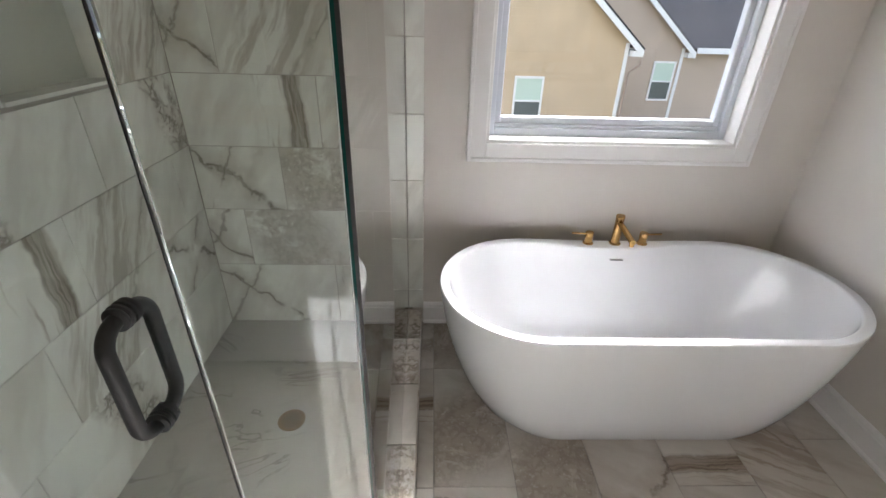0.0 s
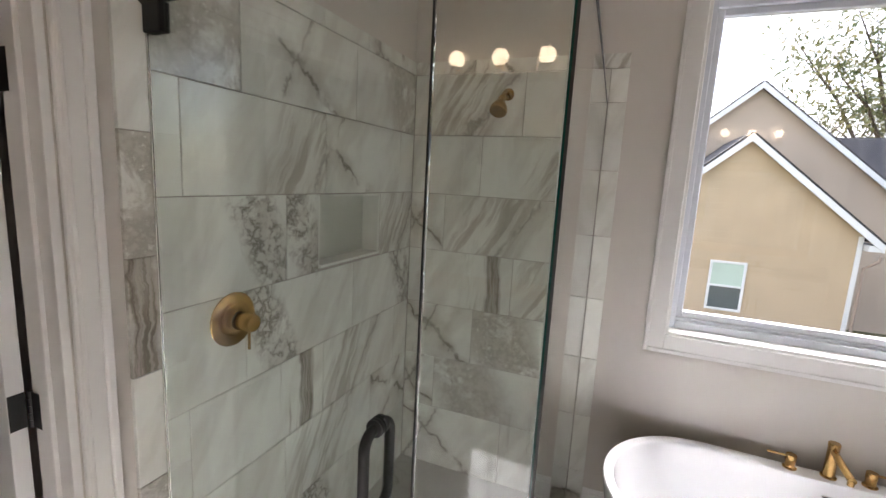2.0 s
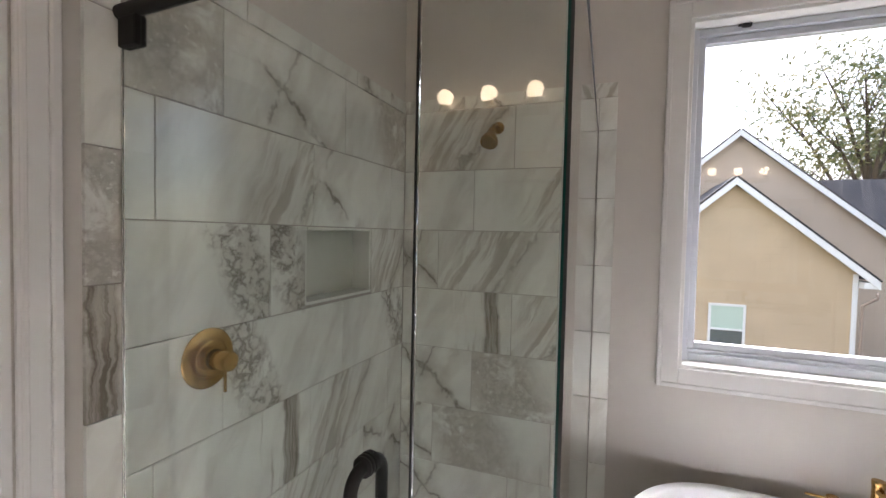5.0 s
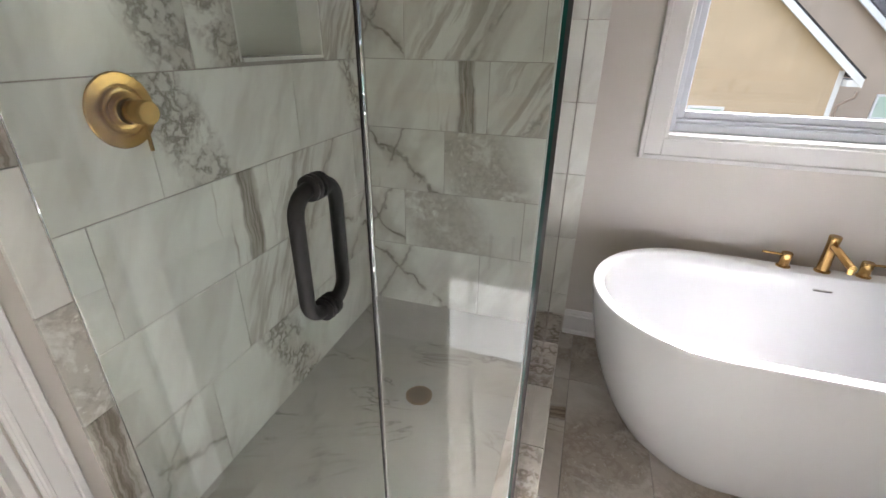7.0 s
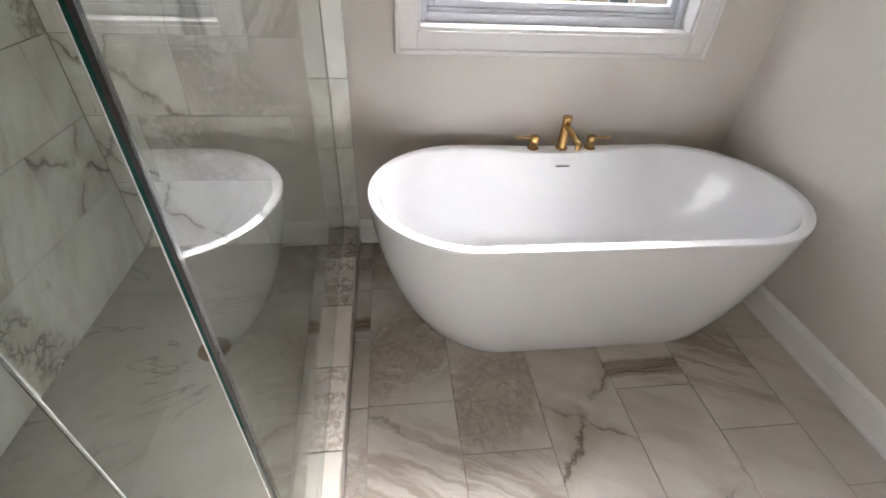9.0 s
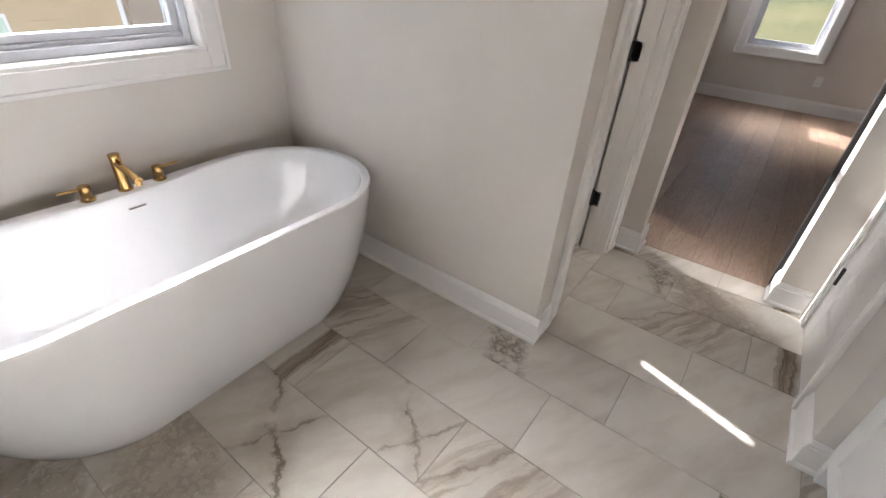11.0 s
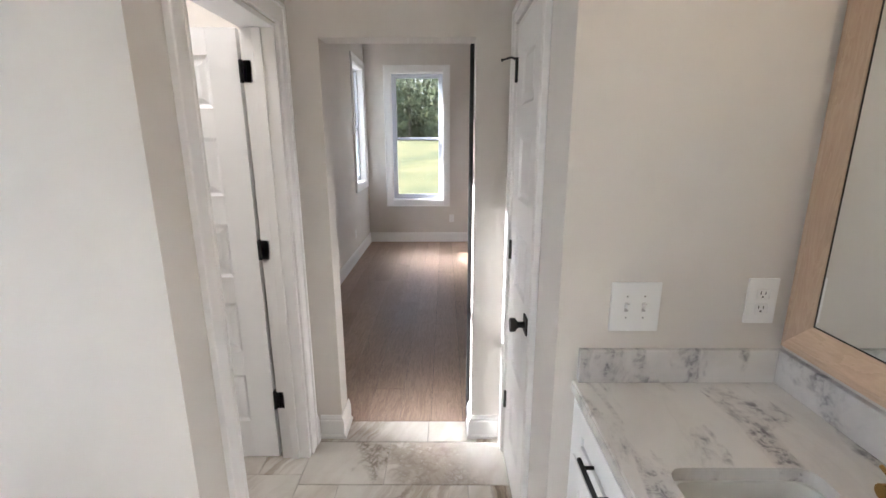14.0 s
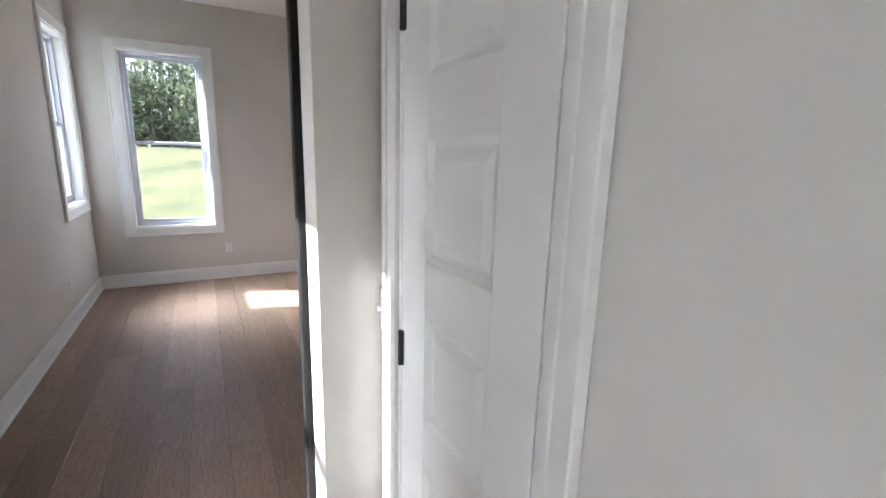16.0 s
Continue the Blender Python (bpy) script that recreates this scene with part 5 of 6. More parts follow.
def basin_faucet(cx):
    f = thing("basin_faucet", (cx, -1.055, VZ), "brushed gold widespread basin faucet with lever handles", "faucet", "basin faucets")
    y = -1.052
    for s in (-1, 1):
        x = cx + s * 0.142
        h = under(part("handle", lathe(bmesh.new(), [(0.001, 0.0), (0.025, 0.0), (0.025, 0.006), (0.019, 0.009), (0.0185, 0.028), (0.001, 0.028)], (x, y, VZ + 0.0002), (0, 0, 1), 28), GOLD, smooth=True), f)
        bm = bmesh.new()
        tube(bm, [(x, y + 0.044, VZ + 0.042), (x, y - 0.036, VZ + 0.042)], 0.0150, 24)
        tube(bm, [(x + 0.002, y + 0.016, VZ + 0.052), (x + 0.010, y + 0.046, VZ + 0.088)], 0.0042, 12)
        lv = part("lever", bm, GOLD, smooth=True)
        lv.parent = h
    bm = bmesh.new()
    tube(bm, [(cx, y, VZ + 0.001), (cx, y, VZ + 0.125)], 0.018, 24)
    under(part("post", bm, GOLD, smooth=True), f)
    bm = bmesh.new()
    tube(bm, [(cx, y, VZ + 0.108), (cx, y + 0.135, VZ + 0.095)], 0.012, 20)
    under(part("spout", bm, GOLD, smooth=True), f)
    return f


for a, b in ((S0, S1), (T0, T1)):
    sink(a, b)
    basin_faucet((a + b) / 2)


def framed_mirror(x0, x1, z0, z1):
    m = thing("mirror", ((x0 + x1) / 2, YB, z0), "large mirror in a light oak frame above the vanity", "mirror", "vanity mirrors")
    w, y0, y1 = 0.090, YB + 0.001, YB + 0.028
    o = [(x0, z0), (x1, z0), (x1, z1), (x0, z1)]
    q = [(x0 + w, z0 + w), (x1 - w, z0 + w), (x1 - w, z1 - w), (x0 + w, z1 - w)]
    e = [(x0 + 0.022, z0 + 0.022), (x1 - 0.022, z0 + 0.022), (x1 - 0.022, z1 - 0.022), (x0 + 0.022, z1 - 0.022)]
    for k in range(4):
        m2 = (k + 1) % 4
        bm = bmesh.new()
        ring = []
        for c in (k, m2):
            ring.append([bm.verts.new((px, py, pz)) for px, py, pz in ((o[c][0], y0, o[c][1]), (o[c][0], y1 - 0.007, o[c][1]), (e[c][0], y1, e[c][1]), (q[c][0], y1 - 0.003, q[c][1]), (q[c][0], y0, q[c][1]))])
        for t in range(5):
            bm.faces.new((ring[0][t], ring[0][(t + 1) % 5], ring[1][(t + 1) % 5], ring[1][t]))
        bm.faces.new(ring[0][::-1])
        bm.faces.new(ring[1])
        bmesh.ops.recalc_face_normals(bm, faces=bm.faces)
        under(part("frame_rail", bm, LIGHTOAK if k % 2 else LIGHTOAK_H), m)
    bm = bmesh.new()
    for lo, hi in (((x0 + w, z0 + w), (x1 - w, z0 + w + 0.003)), ((x0 + w, z1 - w - 0.003), (x1 - w, z1 - w)), ((x0 + w, z0 + w), (x0 + w + 0.003, z1 - w)), ((x1 - w - 0.003, z0 + w), (x1 - w, z1 - w))):
        box(bm, (lo[0], y0 + 0.008, lo[1]), (hi[0], y1 - 0.005, hi[1]))
    under(part("inner_bead", bm, DARK), m)
    under(part("mirror_glass", box_bm((x0 + w, y0, z0 + w), (x1 - w, y0 + 0.021, z1 - w)), MIRROR), m)
    return m


framed_mirror(0.72, 1.982, 1.046, 2.02)
framed_mirror(-0.945, 0.10, 1.046, 2.02)


def vanity_light(cx):
    v = thing("vanity_light", (cx, YB, 2.2), "gold bar light with three lit glass globes", "wall lamp", "vanity lights")
    bm = bmesh.new()
    box(bm, (cx - 0.30, YB + 0.001, 2.20), (cx + 0.30, YB + 0.022, 2.245), 0.003)
    under(part("back_plate", bm, GOLD), v)
    for s in (-0.24, 0.0, 0.24):
        bm = bmesh.new()
        tube(bm, [(cx + s, YB + 0.018, 2.222), (cx + s, YB + 0.075, 2.222), (cx + s, YB + 0.075, 2.262)], 0.008, 10)
        lathe(bm, [(0.001, 0.0), (0.022, 0.0), (0.022, 0.022), (0.001, 0.022)], (cx + s, YB + 0.075, 2.250), (0, 0, 1), 20)
        under(part("arm", bm, GOLD), v)
        bm = bmesh.new()
        bmesh.ops.create_uvsphere(bm, u_segments=20, v_segments=12, radius=0.043, matrix=Matrix.Translation((cx + s, YB + 0.075, 2.312)))
        under(part("globe", bm, BULB, label="lit warm white glass globe", smooth=True), v)
    return v


vanity_light(1.31)
vanity_light(-0.51)

# ---- wall plates ----


def plate(name, at, out, w, h, kind, label):
    """Cover plate at a wall point; out is the way it faces in plan. kind: switch2, switch1 or outlet."""
    o = Vector((*out, 0))
    s = Vector((-o.y, o.x, 0))
    p = thing(name, at, label, "outlet" if kind == "outlet" else "light switch")

    def put(bm, a, b, z0, z1, d0, d1, bev=0.0):
        c = [Vector(at) + s * u + o * d for u in (a, b) for d in (d0, d1)]
        lo = (min(v.x for v in c), min(v.y for v in c), at[2] + z0)
        hi = (max(v.x for v in c), max(v.y for v in c), at[2] + z1)
        box(bm, lo, hi, bev, 2)

    bm = bmesh.new()
    put(bm, -w / 2, w / 2, -h / 2, h / 2, 0.0005, 0.0065, 0.0022)
    under(part("cover", bm, PLATE), p)
    if kind == "outlet":
        for zc in (-0.020, 0.020):
            bm = bmesh.new()
            put(bm, -0.0165, 0.0165, zc - 0.0135, zc + 0.0135, 0.006, 0.0082, 0.004)
            r = under(part("receptacle", bm, PLATE), p)
            bm = bmesh.new()
            put(bm, -0.0075, -0.0053, zc - 0.001, zc + 0.008, 0.0076, 0.0086)
            put(bm, 0.0053, 0.0075, zc - 0.001, zc + 0.007, 0.0076, 0.0086)
            put(bm, -0.0022, 0.0022, zc - 0.010, zc - 0.0055, 0.0076, 0.0086)
            sl = part("slots", bm, SLOT)
            sl.parent = r
    else:
        for u in ((-0.023, 0.023) if kind == "switch2" else (0.0,)):
            bm = bmesh.new()
            put(bm, u - 0.0045, u + 0.0045, -0.002, 0.012, 0.0065, 0.021, 0.0018)
            under(part("toggle", bm, PLATE), p)
            bm = bmesh.new()
            put(bm, u - 0.0052, u + 0.0052, -0.0125, 0.0125, 0.006, 0.0068)
            under(part("toggle_slot", bm, SLOTW), p)
            for zc in (-0.030, 0.030):
                bm = bmesh.new()
                put(bm, u - 0.0022, u + 0.0022, zc - 0.0022, zc + 0.0022, 0.006, 0.0072)
                under(part("screw", bm, CHROME), p)
    return p


plate("light_switch", (XE, -0.737, 1.149), (-1, 0), 0.132, 0.138, "switch2", "white double toggle light switch plate above the counter")
plate("wall_outlet", (XE, -1.071, 1.166), (-1, 0), 0.080, 0.126, "outlet", "white duplex outlet beside the oak mirror frame")
plate("wall_outlet", (BX, -0.332, 0.375), (-1, 0), 0.075, 0.118, "outlet", "white duplex outlet below the bedroom window")
plate("wall_outlet", (6.68, BL, 0.36), (0, -1), 0.075, 0.118, "outlet", "white duplex outlet on the bedroom side wall")
plate("light_switch", (2.982, HR, 1.15), (0, 1), 0.036, 0.118, "switch1", "white single toggle switch at the passage end")

can = thing("recessed_light", (7.16, 0.19, CEIL_R), "lit white recessed ceiling light", "ceiling light")
under(part("trim_ring", lathe(bmesh.new(), [(0.062, 0.0), (0.090, 0.0), (0.088, 0.006), (0.066, 0.010), (0.062, 0.004)], (7.16, 0.19, CEIL_R - 0.0005), (0, 0, -1), 36), TRIM, smooth=True), can)
under(part("lens", lathe(bmesh.new(), [(0.001, 0.0), (0.0615, 0.0), (0.0615, 0.003), (0.001, 0.003)], (7.16, 0.19, CEIL_R - 0.0005), (0, 0, -1), 32), CANLIT), can)

# lamp out of view, added to lift the closet and its open door
cl_lamp = thing("closet_fill_light", (2.5, 1.3, CEIL_B), "unseen flush ceiling light added to brighten the closet", "ceiling light")
under(part("base", lathe(bmesh.new(), [(0.10, 0.0), (0.15, 0.0), (0.15, 0.02), (0.135, 0.025), (0.10, 0.02)], (2.5, 1.3, CEIL_B - 0.0005), (0, 0, -1), 36), TRIM, smooth=True), cl_lamp)
under(part("diffuser", lathe(bmesh.new(), [(0.001, 0.0), (0.099, 0.0), (0.099, 0.03), (0.06, 0.05), (0.001, 0.055)], (2.5, 1.3, CEIL_B - 0.0005), (0, 0, -1), 32), CLOSETLIT), cl_lamp)

# ---- outside ----
GRASS = material("lawn", (0.10, 0.16, 0.045), 0.9)
n, l, b = nodes_of(GRASS)
pp = world_pos(n)
g1 = noise_node(n, l, pp, 0.35, 5.0, 0.6)
g2 = noise_node(n, l, pp, 9.0, 4.0, 0.7)
gm = math_node(n, l, "ADD", math_node(n, l, "MULTIPLY", g1.outputs["Fac"], 0.7), math_node(n, l, "MULTIPLY", g2.outputs["Fac"], 0.3))
l.new(ramp_node(n, l, gm, [(0.33, (0.048, 0.058, 0.016)), (0.5, (0.105, 0.100, 0.032)), (0.66, (0.165, 0.135, 0.055))]).outputs[0], b.inputs["Base Color"])


def sstep(a, b, v):
    t = min(1, max(0, (v - a) / (b - a)))
    return t * t * (3 - 2 * t)


def ground_z(x, y):
    return -0.75 - 1.35 * sstep(1.5, 9.0, y) * (1 - sstep(14, 30, x)) + 2.25 * sstep(9.0, 44.0, x) + 0.10 * noise.noise((x * 0.13, y * 0.13, 0))


bm = bmesh.new()
xs = [-400, -200, -90, -50, -30, -20, -14, -9, -5, -2, 1, 4, 7, 9, 11, 13, 16, 19, 22, 26, 30, 35, 40, 44, 50, 60, 90, 200, 400]
ys = [-400, -200, -90, -50, -30, -20, -14, -9, -6, -3, -1, 1, 2.5, 4, 5.5, 7, 9, 11, 13, 15, 17, 20, 25, 30, 40, 50, 90, 200, 400]
grid = [[bm.verts.new((x, y, ground_z(x, y))) for y in ys] for x in xs]
for i in range(len(xs) - 1):
    for j in range(len(ys) - 1):
        bm.faces.new((grid[i][j], grid[i + 1][j], grid[i + 1][j + 1], grid[i][j + 1]))
tagged(part("ground", bm, GRASS, smooth=True), "sunlit mown lawn sloping up to a wood", "ground", kind="structure")

STUCCO = paint("tan_siding", (0.54, 0.415, 0.275), 0.85, 30.0, 0.2, 0.06)
STUCCO2 = paint("dusky_siding", (0.49, 0.395, 0.31), 0.85, 30.0, 0.2, 0.06)
for m in (STUCCO, STUCCO2):
    n, l, b = nodes_of(m)
    sep = n.new("ShaderNodeSeparateXYZ")
    l.new(world_pos(n), sep.inputs[0])
    lap = math_node(n, l, "FRACT", math_node(n, l, "MULTIPLY", sep.outputs[2], 5.6), 0.0)
    bump(n, l, b, lap, 0.45, 0.02)
ROOF = material("roof_shingles", (0.09, 0.085, 0.085), 0.9)
n, l, b = nodes_of(ROOF)
bk = n.new("ShaderNodeTexBrick")
bk.inputs["Scale"].default_value = 1.0
bk.inputs["Brick Width"].default_value, bk.inputs["Row Height"].default_value, bk.inputs["Mortar Size"].default_value = 0.30, 0.14, 0.012
bk.inputs["Color1"].default_value, bk.inputs["Color2"].default_value, bk.inputs["Mortar"].default_value = (0.115, 0.105, 0.105, 1), (0.075, 0.070, 0.072, 1), (0.035, 0.033, 0.033, 1)
l.new(coord(n), bk.inputs["Vector"])
l.new(mix_node(n, l, 0.25, bk.outputs["Color"], noise_node(n, l, coord(n), 14.0, 4.0).outputs["Color"], "MULTIPLY"), b.inputs["Base Color"])
FASCIA = paint("white_fascia", (0.78, 0.78, 0.77), 0.5, 40.0, 0.05, 0.02)
BLIND = paint("window_blind", (0.50, 0.62, 0.52), 0.5, 40.0, 0.05, 0.03)
DARKPANE = material("dark_pane", (0.10, 0.12, 0.12), 0.06)
BASE_Z = -2.2


def gable_house(x0, x1, y, depth, eave, peak_x, peak_z, over, label, mat):
    h = thing("house", ((x0 + x1) / 2, y, BASE_Z), label, "house", "neighbouring house")
    bm = bmesh.new()
    pr = [(x0, BASE_Z - 0.3), (x1, BASE_Z - 0.3), (x1, eave), (peak_x, peak_z - 0.12), (x0, eave)]
    a = [bm.verts.new((x, y, z)) for x, z in pr]
    c = [bm.verts.new((x, y + depth, z)) for x, z in pr]
    for k in range(5):
        bm.faces.new((a[k], a[(k + 1) % 5], c[(k + 1) % 5], c[k]))
    bm.faces.new(a[::-1])
    bm.faces.new(c)
    bmesh.ops.recalc_face_normals(bm, faces=bm.faces)
    under(part("wall", bm, mat), h)
    for s, ex in ((-1, x0), (1, x1)):
        d = Vector((ex + s * over - peak_x, 0, 0))
        slope = (peak_z - eave) / abs(ex - peak_x)
        tip = Vector((ex + s * over, 0, eave - slope * over))
        top = Vector((peak_x, 0, peak_z))
        nrm = Vector((slope * s, 0, 1)).normalized()
        bm = bmesh.new()
        q = [bm.verts.new(v) for v in (tip + Vector((0, y - 0.25, 0.02)), top + Vector((0, y - 0.25, 0.02)), top + Vector((0, y + depth + 0.2, 0.02)), tip + Vector((0, y + depth + 0.2, 0.02)))]
        q2 = [bm.verts.new(v.co + nrm * 0.05) for v in q]
        bm.faces.new(q)
        bm.faces.new(q2)
        for k in range(4):
            bm.faces.new((q[k], q[(k + 1) % 4], q2[(k + 1) % 4], q2[k]))
        bmesh.ops.recalc_face_normals(bm, faces=bm.faces)
        under(part("roof", bm, ROOF), h)
        bm = bmesh.new()
        q = [bm.verts.new(v) for v in (tip + Vector((0, y - 0.262, -0.16)), top + Vector((0, y - 0.262, -0.16)), top + Vector((0, y - 0.262, 0.02)), tip + Vector((0, y - 0.262, 0.02)))]
        q2 = [bm.verts.new(v.co + Vector((0, 0.05, 0))) for v in q]
        bm.faces.new(q)
        bm.faces.new(q2)
        for k in range(4):
            bm.faces.new((q[k], q[(k + 1) % 4], q2[(k + 1) % 4], q2[k]))
        bmesh.ops.recalc_face_normals(bm, faces=bm.faces)
        under(part("rake_board", bm, FASCIA), h)
        bm = bmesh.new()
        box(bm, (min(ex + s * 0.03, tip.x), y - 0.24, tip.z - 0.14), (max(ex + s * 0.03, tip.x), y + depth, tip.z + 0.0))
        under(part("eave_box", bm, FASCIA), h)
        bm = bmesh.new()
        box(bm, (ex - 0.09 if s > 0 else ex - 0.012, y - 0.022, BASE_Z), (ex + 0.012 if s > 0 else ex + 0.09, y + 0.08, eave - 0.1), 0.004)
        under(part("corner_board", bm, FASCIA), h)
    return h


def house_window(h, x0, x1, z0, z1, y):
    bm = bmesh.new()
    for lo, hi in (((x0 - 0.06, z0 - 0.06), (x0, z1 + 0.06)), ((x1, z0 - 0.06), (x1 + 0.06, z1 + 0.06)), ((x0, z1), (x1, z1 + 0.06)), ((x0, z0 - 0.06), (x1, z0)), ((x0, (z0 + z1) / 2 - 0.025), (x1, (z0 + z1) / 2 + 0.025))):
        box(bm, (lo[0], y - 0.05, lo[1]), (hi[0], y - 0.005, hi[1]), 0.005)
    w = under(part("window", bm, FASCIA), h)
    for za, zb, mat in ((z0, (z0 + z1) / 2 - 0.025, DARKPANE), ((z0 + z1) / 2 + 0.025, z1, BLIND)):
        p = part("pane", box_bm((x0, y - 0.025, za), (x1, y - 0.005, zb)), mat)
        p.parent = w
    return w


house = gable_house(0.42, 5.40, 13.0, 3.0, 0.95, 2.86, 3.12, 0.32, "tan sided house with a white-trimmed front gable", STUCCO)
house_window(house, 2.46, 3.16, -1.28, -0.10, 13.0)
bm = bmesh.new()
tube(bm, [(5.70, 12.80, 0.44), (5.70, 12.80, 0.32), (5.48, 12.92, 0.12), (5.48, 12.92, -2.1)], 0.035, 10)
under(part("downspout", bm, paint("tan_metal", (0.33, 0.25, 0.20), 0.5, 40.0, 0.05, 0.04), label="tan metal downspout"), house)
rear = gable_house(-1.4, 8.50, 16.0, 6.0, 0.68, 3.55, 4.92, 0.28, "dusky sided house wing with a taller gable", STUCCO2)
house_window(rear, 7.62, 8.26, -1.05, 0.10, 16.0)
wing = thing("house", (11.0, 16.5, BASE_Z), "low house wing under a dark shingled roof", "house", "neighbouring house")
under(part("wall", box_bm((8.52, 16.1, BASE_Z - 0.3), (15.0, 22.0, 0.55)), STUCCO2), wing)
bm = bmesh.new()
q = [bm.verts.new(v) for v in ((8.72, 15.75, 0.60), (15.4, 15.75, 0.60), (15.4, 20.6, 3.9), (5.2, 20.6, 3.9), (8.72, 15.75, 0.50), (15.4, 15.75, 0.50), (15.4, 20.6, 3.8), (5.2, 20.6, 3.8))]
for f in ((0, 1, 2, 3), (4, 5, 6, 7), (0, 1, 5, 4), (1, 2, 6, 5), (2, 3, 7, 6), (3, 0, 4, 7)):
    bm.faces.new([q[k] for k in f])
bmesh.ops.recalc_face_normals(bm, faces=bm.faces)
under(part("roof", bm, ROOF), wing)
under(part("fascia", box_bm((8.78, 15.70, 0.44), (15.4, 15.748, 0.61)), FASCIA), wing)
ac = thing("ac_unit", (2.05, 12.55, BASE_Z), "grey air conditioner box beside the tan house", "air conditioner")
acz = ground_z(2.05, 12.5)
METALG = paint("grey_metal", (0.35, 0.36, 0.36), 0.5, 60.0, 0.05, 0.05)
under(part("case", box_bm((1.95, 12.30, acz - 0.05), (2.45, 12.75, acz + 0.55), 0.02, 2), METALG), ac)
bm = bmesh.new()
for k in range(9):
    box(bm, (1.98, 12.288, acz + 0.06 + 0.05 * k), (2.42, 12.2995, acz + 0.085 + 0.05 * k))
under(part("louvres", bm, METALG), ac)

LEAF = material("leaves", (0.075, 0.115, 0.030), 0.7)
n, l, b = nodes_of(LEAF)
geo = n.new("ShaderNodeNewGeometry")
l.new(ramp_node(n, l, geo.outputs["Random Per Island"], [(0.0, (0.085, 0.115, 0.035)), (0.6, (0.210, 0.215, 0.080)), (1.0, (0.340, 0.290, 0.120))]).outputs[0], b.inputs["Base Color"])
NEEDLE = material("pine_foliage", (0.03, 0.055, 0.02), 0.8)
n, l, b = nodes_of(NEEDLE)
geo = n.new("ShaderNodeNewGeometry")
l.new(ramp_node(n, l, geo.outputs["Random Per Island"], [(0.0, (0.020, 0.038, 0.014)), (0.6, (0.078, 0.100, 0.040)), (1.0, (0.210, 0.205, 0.095))]).outputs[0], b.inputs["Base Color"])
BARK = paint("bark", (0.11, 0.085, 0.065), 0.95, 12.0, 0.8, 0.3)


def leaf_quads(centres, size, rnd):
    vs, fs = [], []
    for c in centres:
        u = Vector((rnd.gauss(0, 1), rnd.gauss(0, 1), rnd.gauss(0, 1))).normalized()
        w = u.orthogonal().normalized()
        s = size * rnd.uniform(0.6, 1.4)
        k = len(vs)
        vs += [c - u * s, c + w * s * 0.45, c + u * s, c - w * s * 0.45]
        fs.append((k, k + 1, k + 2, k + 3))
    return vs, fs


def mesh_object(name, vs, fs, mat):
    me = bpy.data.meshes.new(name)
    me.from_pydata([tuple(v) for v in vs], [], fs)
    me.materials.append(mat)
    return new(name, me)


def broad_tree(x, y, h, spread, seed, label):
    rnd = random.Random(seed)
    base = ground_z(x, y) - 0.1
    t = thing("tree", (x, y, base), label, "tree", "trees behind the houses")
    bm = bmesh.new()
    top = Vector((x, y, base + h * 0.62))
    tube(bm, [(x, y, base), (x + 0.1, y, base + h * 0.3), top], [0.32, 0.24, 0.12], 10)
    tips = []
    for k in range(13):
        a = 2 * math.pi * k / 13 + rnd.uniform(-0.3, 0.3)
        r = spread * rnd.uniform(0.5, 1.0)
        st = Vector((x, y, base + h * rnd.uniform(0.32, 0.6)))
        en = Vector((x + r * math.cos(a), y + r * math.sin(a), base + h * rnd.uniform(0.6, 0.98)))
        mid = (st + en) / 2 + Vector((0, 0, h * 0.05))
        tube(bm, [st, mid, en], [0.11, 0.065, 0.022], 7)
        tips += [mid, en]
        for _ in range(3):
            e2 = mid.lerp(en, rnd.uniform(0.2, 0.9)) + Vector((rnd.uniform(-1, 1), rnd.uniform(-1, 1), rnd.uniform(0.1, 1))) * spread * 0.3
            tube(bm, [mid, e2], [0.04, 0.012], 6)
            tips.append(e2)
    under(part("trunk", bm, BARK), t)
    cs = []
    for p in tips:
        for _ in range(105):
            cs.append(p + Vector((rnd.gauss(0, 0.48), rnd.gauss(0, 0.48), rnd.gauss(0, 0.34))) * (spread / 3.0))
    vs, fs = leaf_quads(cs, 0.15, rnd)
    under(mesh_object("crown", vs, fs, LEAF), t)
    return t


broad_tree(11.2, 27.0, 12.6, 4.8, 5, "broad leafy tree with open crown behind the roofs")
broad_tree(14.8, 29.0, 9.6, 3.8, 6, "smaller leafy tree behind the shingled roof")


PETAL = material("orange_petals", (0.55, 0.10, 0.03), 0.6)
for k, sx in enumerate((3.55, 3.95, 4.30, 4.62, 4.95)):
    rnd = random.Random(40 + k)
    zb = ground_z(sx, 12.6)
    sh = thing("shrub", (sx, 12.6, zb), "low green garden shrub with a few orange flowers", "shrub", "shrubs along the house")
    cs = [Vector((sx + rnd.gauss(0, 0.13), 12.6 + rnd.gauss(0, 0.10), zb + abs(rnd.gauss(0.10, 0.11)))) for _ in range(170)]
    tagged(under(mesh_object("leaves", *leaf_quads(cs, 0.06, rnd), LEAF), sh), kind="stuff")
    cs = [Vector((sx + rnd.gauss(0, 0.14), 12.52 + rnd.gauss(0, 0.08), zb + rnd.uniform(0.18, 0.36))) for _ in range(14 if k > 1 else 3)]
    tagged(under(mesh_object("flowers", *leaf_quads(cs, 0.055, rnd), PETAL), sh), kind="stuff")


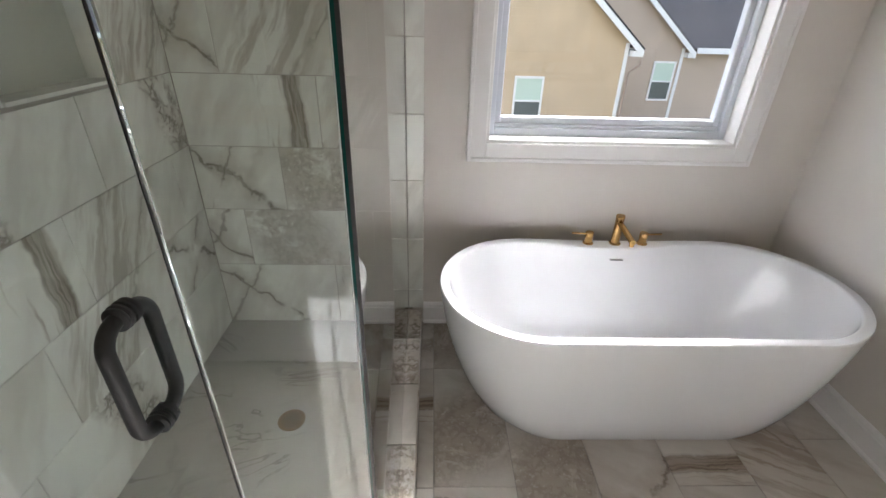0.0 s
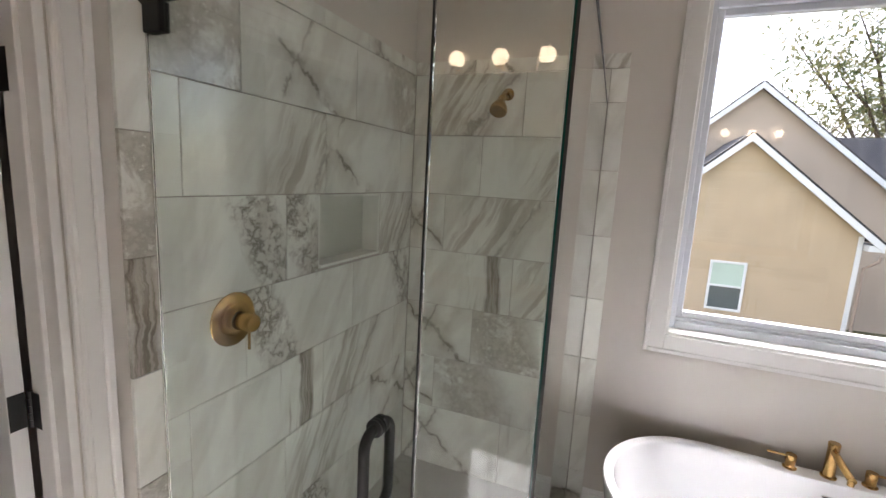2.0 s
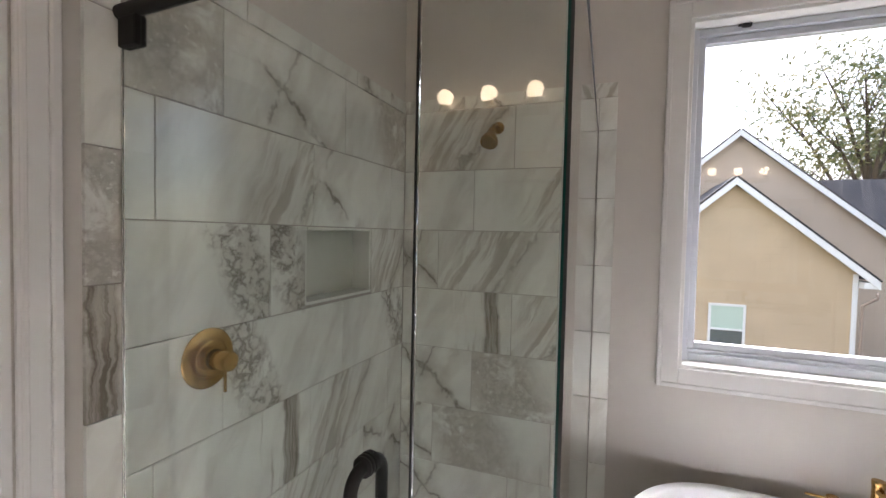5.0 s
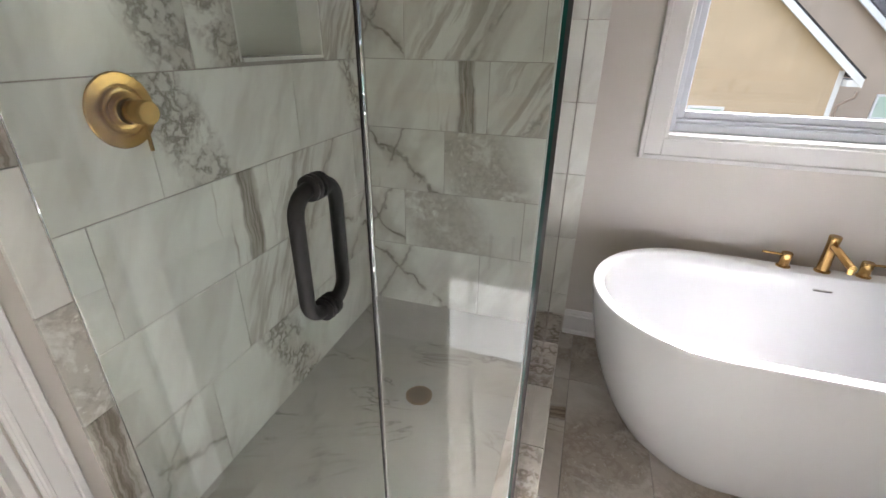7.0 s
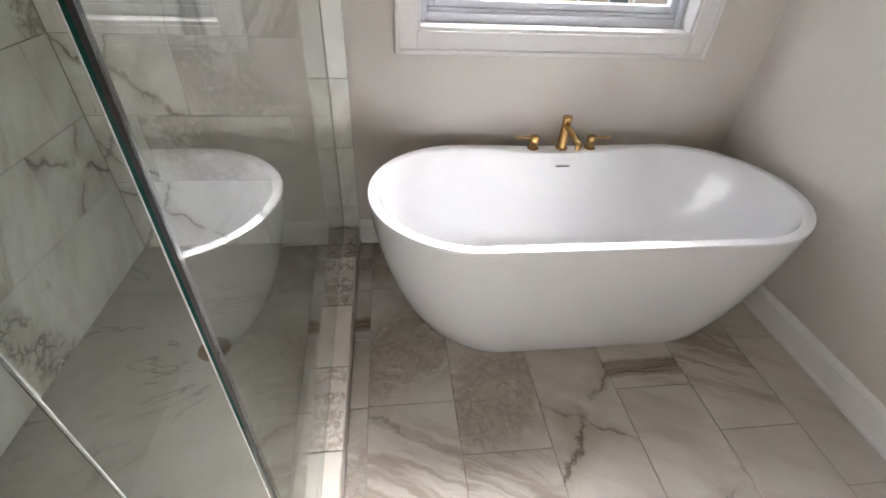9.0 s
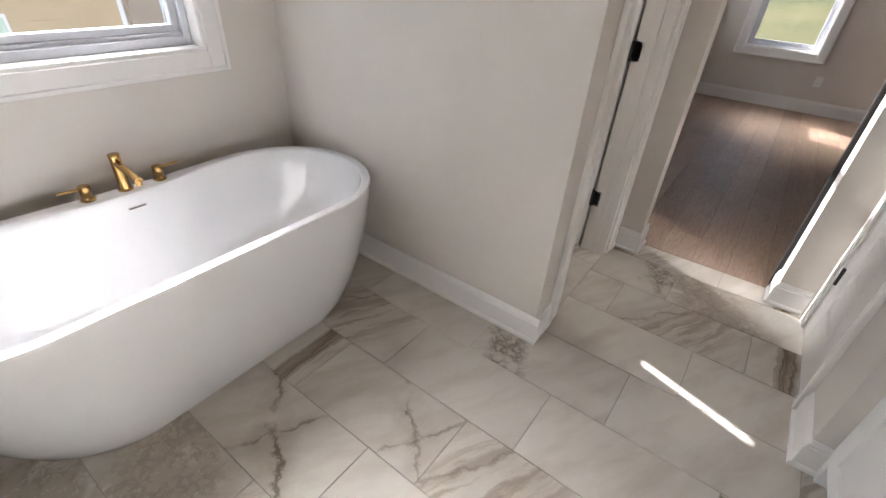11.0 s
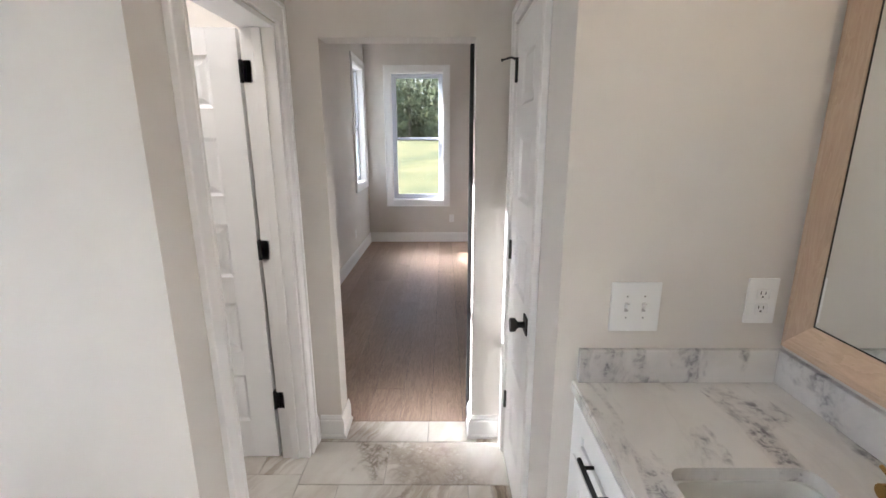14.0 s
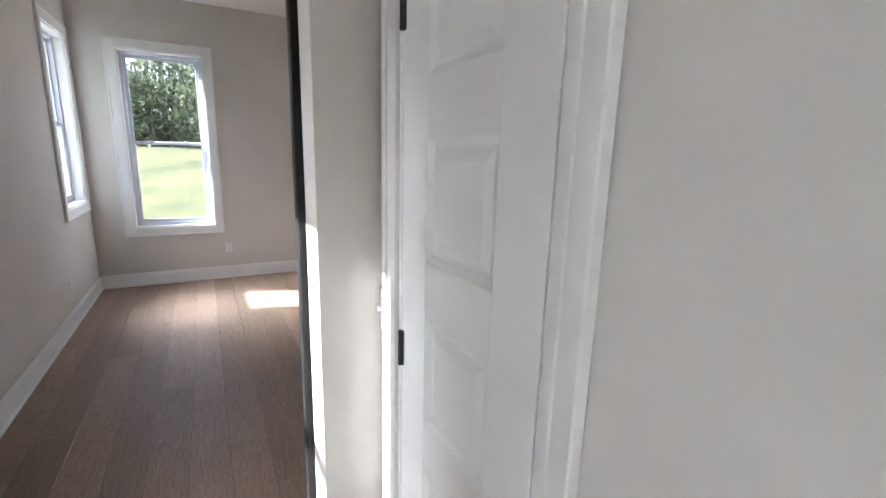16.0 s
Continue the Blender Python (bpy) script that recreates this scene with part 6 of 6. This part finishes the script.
def wood_edge():
    rnd = random.Random(9)
    vs, fs = [], []
    tb = bmesh.new()
    for k in range(84):
        x = rnd.uniform(44, 58)
        y = -22 + 44 * (k + rnd.random()) / 84
        h = rnd.uniform(6.6, 10.4) * (0.82 if x < 48 else 1.05)
        z0 = ground_z(x, y) - 0.2
        tube(tb, [(x, y, z0), (x + rnd.uniform(-0.3, 0.3), y, z0 + h)], [0.17, 0.04], 6)
        cs = []
        for _ in range(rnd.randint(26, 34)):
            q = rnd.random() ** 1.25
            r = (0.35 + 1.7 * (1 - q)) * rnd.uniform(0.5, 1.0)
            a = rnd.uniform(0, 2 * math.pi)
            c = Vector((x + r * math.cos(a), y + r * math.sin(a), z0 + h * (0.06 + 0.94 * q)))
            for _ in range(46):
                cs.append(c + Vector((rnd.gauss(0, 0.50), rnd.gauss(0, 0.45), rnd.gauss(0, 0.28))))
        v2, f2 = leaf_quads(cs, 0.19, rnd)
        o = len(vs)
        vs += v2
        fs += [tuple(i + o for i in f) for f in f2]
    wd = thing("far_wood", (50, 0, ground_z(50, 0)), "dense green pine wood at the lawn's far edge", "wood", kind="stuff")
    under(mesh_object("foliage", vs, fs, NEEDLE), wd)
    under(part("trunks", tb, BARK), wd)


wood_edge()

# ---- floor pieces ----
PITCH = 0.6125
COLS = [0.113, 0.178, 0.485, 0.792, 1.099, 1.405, 1.711, 2.025, 2.345, 2.646, 2.953, XH1]
PHASE = [0.45, 1.067, 0.866, 0.664, 1.071, 0.880, 0.664, 0.480, 0.277, 0.065, 0.480]
rf = random.Random(4)
FLOORS = (("plain", 0.0), ("streak", 0.1), ("crack", 0.0), ("sand", 0.1))
FKIND = [(0, 1.3, "band", 0.1), (0, 0.8, "sand", 0.0), (1, 1.4, "sand", -0.05), (1, 0.8, "streak", 0.05), (2, 1.2, "sand", -0.08), (2, 0.6, "streak", 0.2), (3, 1.0, "crack", 0.05), (3, 0.4, "plain", 0.0), (4, 0.8, "crack", -0.15),
         (4, 1.4, "band", -0.22), (5, 1.2, "streak", 0.0), (5, 0.6, "plain", 0.0), (6, 1.0, "plain", 0.0), (6, 0.4, "cluster", 0.20), (6, -0.2, "plain", 0.0), (7, 0.3, "band", 0.12), (7, -0.1, "plain", 0.0), (8, 0.1, "streak", -0.05),
         (8, 0.4, "plain", 0.0), (8, -0.4, "band", -0.05), (9, 0.3, "cluster", -0.18), (9, -0.2, "sand", 0.10), (10, 0.2, "streak", 0.1), (10, -0.2, "band", -0.10)]
for k, (xa, xb) in enumerate(zip(COLS, COLS[1:])):
    if xa < XR - 0.05:
        ya, yb = -0.64, YW
    else:
        ya, yb = HR, HL
    if abs(xa - 1.711) < 0.01:
        ya, yb = -0.64, YW
    for j, (a, b) in enumerate(spans(ya, yb, PHASE[k], PITCH)):
        look_of = rf.choice(FLOORS)
        for fk, fy, fv, fx in FKIND:
            if fk == k and a < fy < b:
                look_of = (fv, fx)
        tile(floor_bath, ((xa + xb) / 2, (a + b) / 2, 0.0), (b - a - J, xb - xa - J), face("floor", *look_of), FACE_DOWN_ROW, 0.008)
for k in range(4):
    xa, xb = 0.098 - 0.3065 * (k + 1), 0.098 - 0.3065 * k
    for a, b in spans(-0.64, 0.47, 0.2 + 0.204 * k, PITCH):
        tile(floor_bath, ((xa + xb) / 2, (a + b) / 2, 0.0), (b - a - J, xb - xa - J), face("floor", *rf.choice(FLOORS)), FACE_DOWN_ROW, 0.008)
for k in range(3):
    xa, xb = 2.13 + 0.29 * k, 2.13 + 0.29 * (k + 1)
    for a, b in spans(HL, YW, 0.277 + 0.204 * k, PITCH):
        tile(floor_bath, ((xa + xb) / 2, (a + b) / 2, 0.0), (b - a - J, xb - xa - J), face("floor", *rf.choice(FLOORS)), FACE_DOWN_ROW, 0.008)
PW = 0.186
rows = []
y = BL
while y > BR:
    rows.append((max(BR, y - PW), y))
    y -= PW
for k, (a, b) in enumerate(rows):
    off = rf.uniform(0.3, 1.9)
    cuts = [XH1 + 0.001]
    while cuts[-1] < BX:
        cuts.append(min(BX, cuts[-1] + (off if len(cuts) == 1 else rf.choice((1.2, 1.6, 1.9)))))
    for xa, xb in zip(cuts, cuts[1:]):
        if xb - xa > 0.02:
            key = ("plank", round(xb - xa, 3), round(b - a, 3))
            if key not in MESHES:
                MESHES[key] = piece_mesh("plank", (xb - xa - 0.0015, b - a - 0.0015), 0.005, OAK, 0.0012)
            ob = new("plank", MESHES[key])
            ob.matrix_world = Matrix.Translation(((xa + xb) / 2, (a + b) / 2, 0.0))
            ob.parent = floor_bed
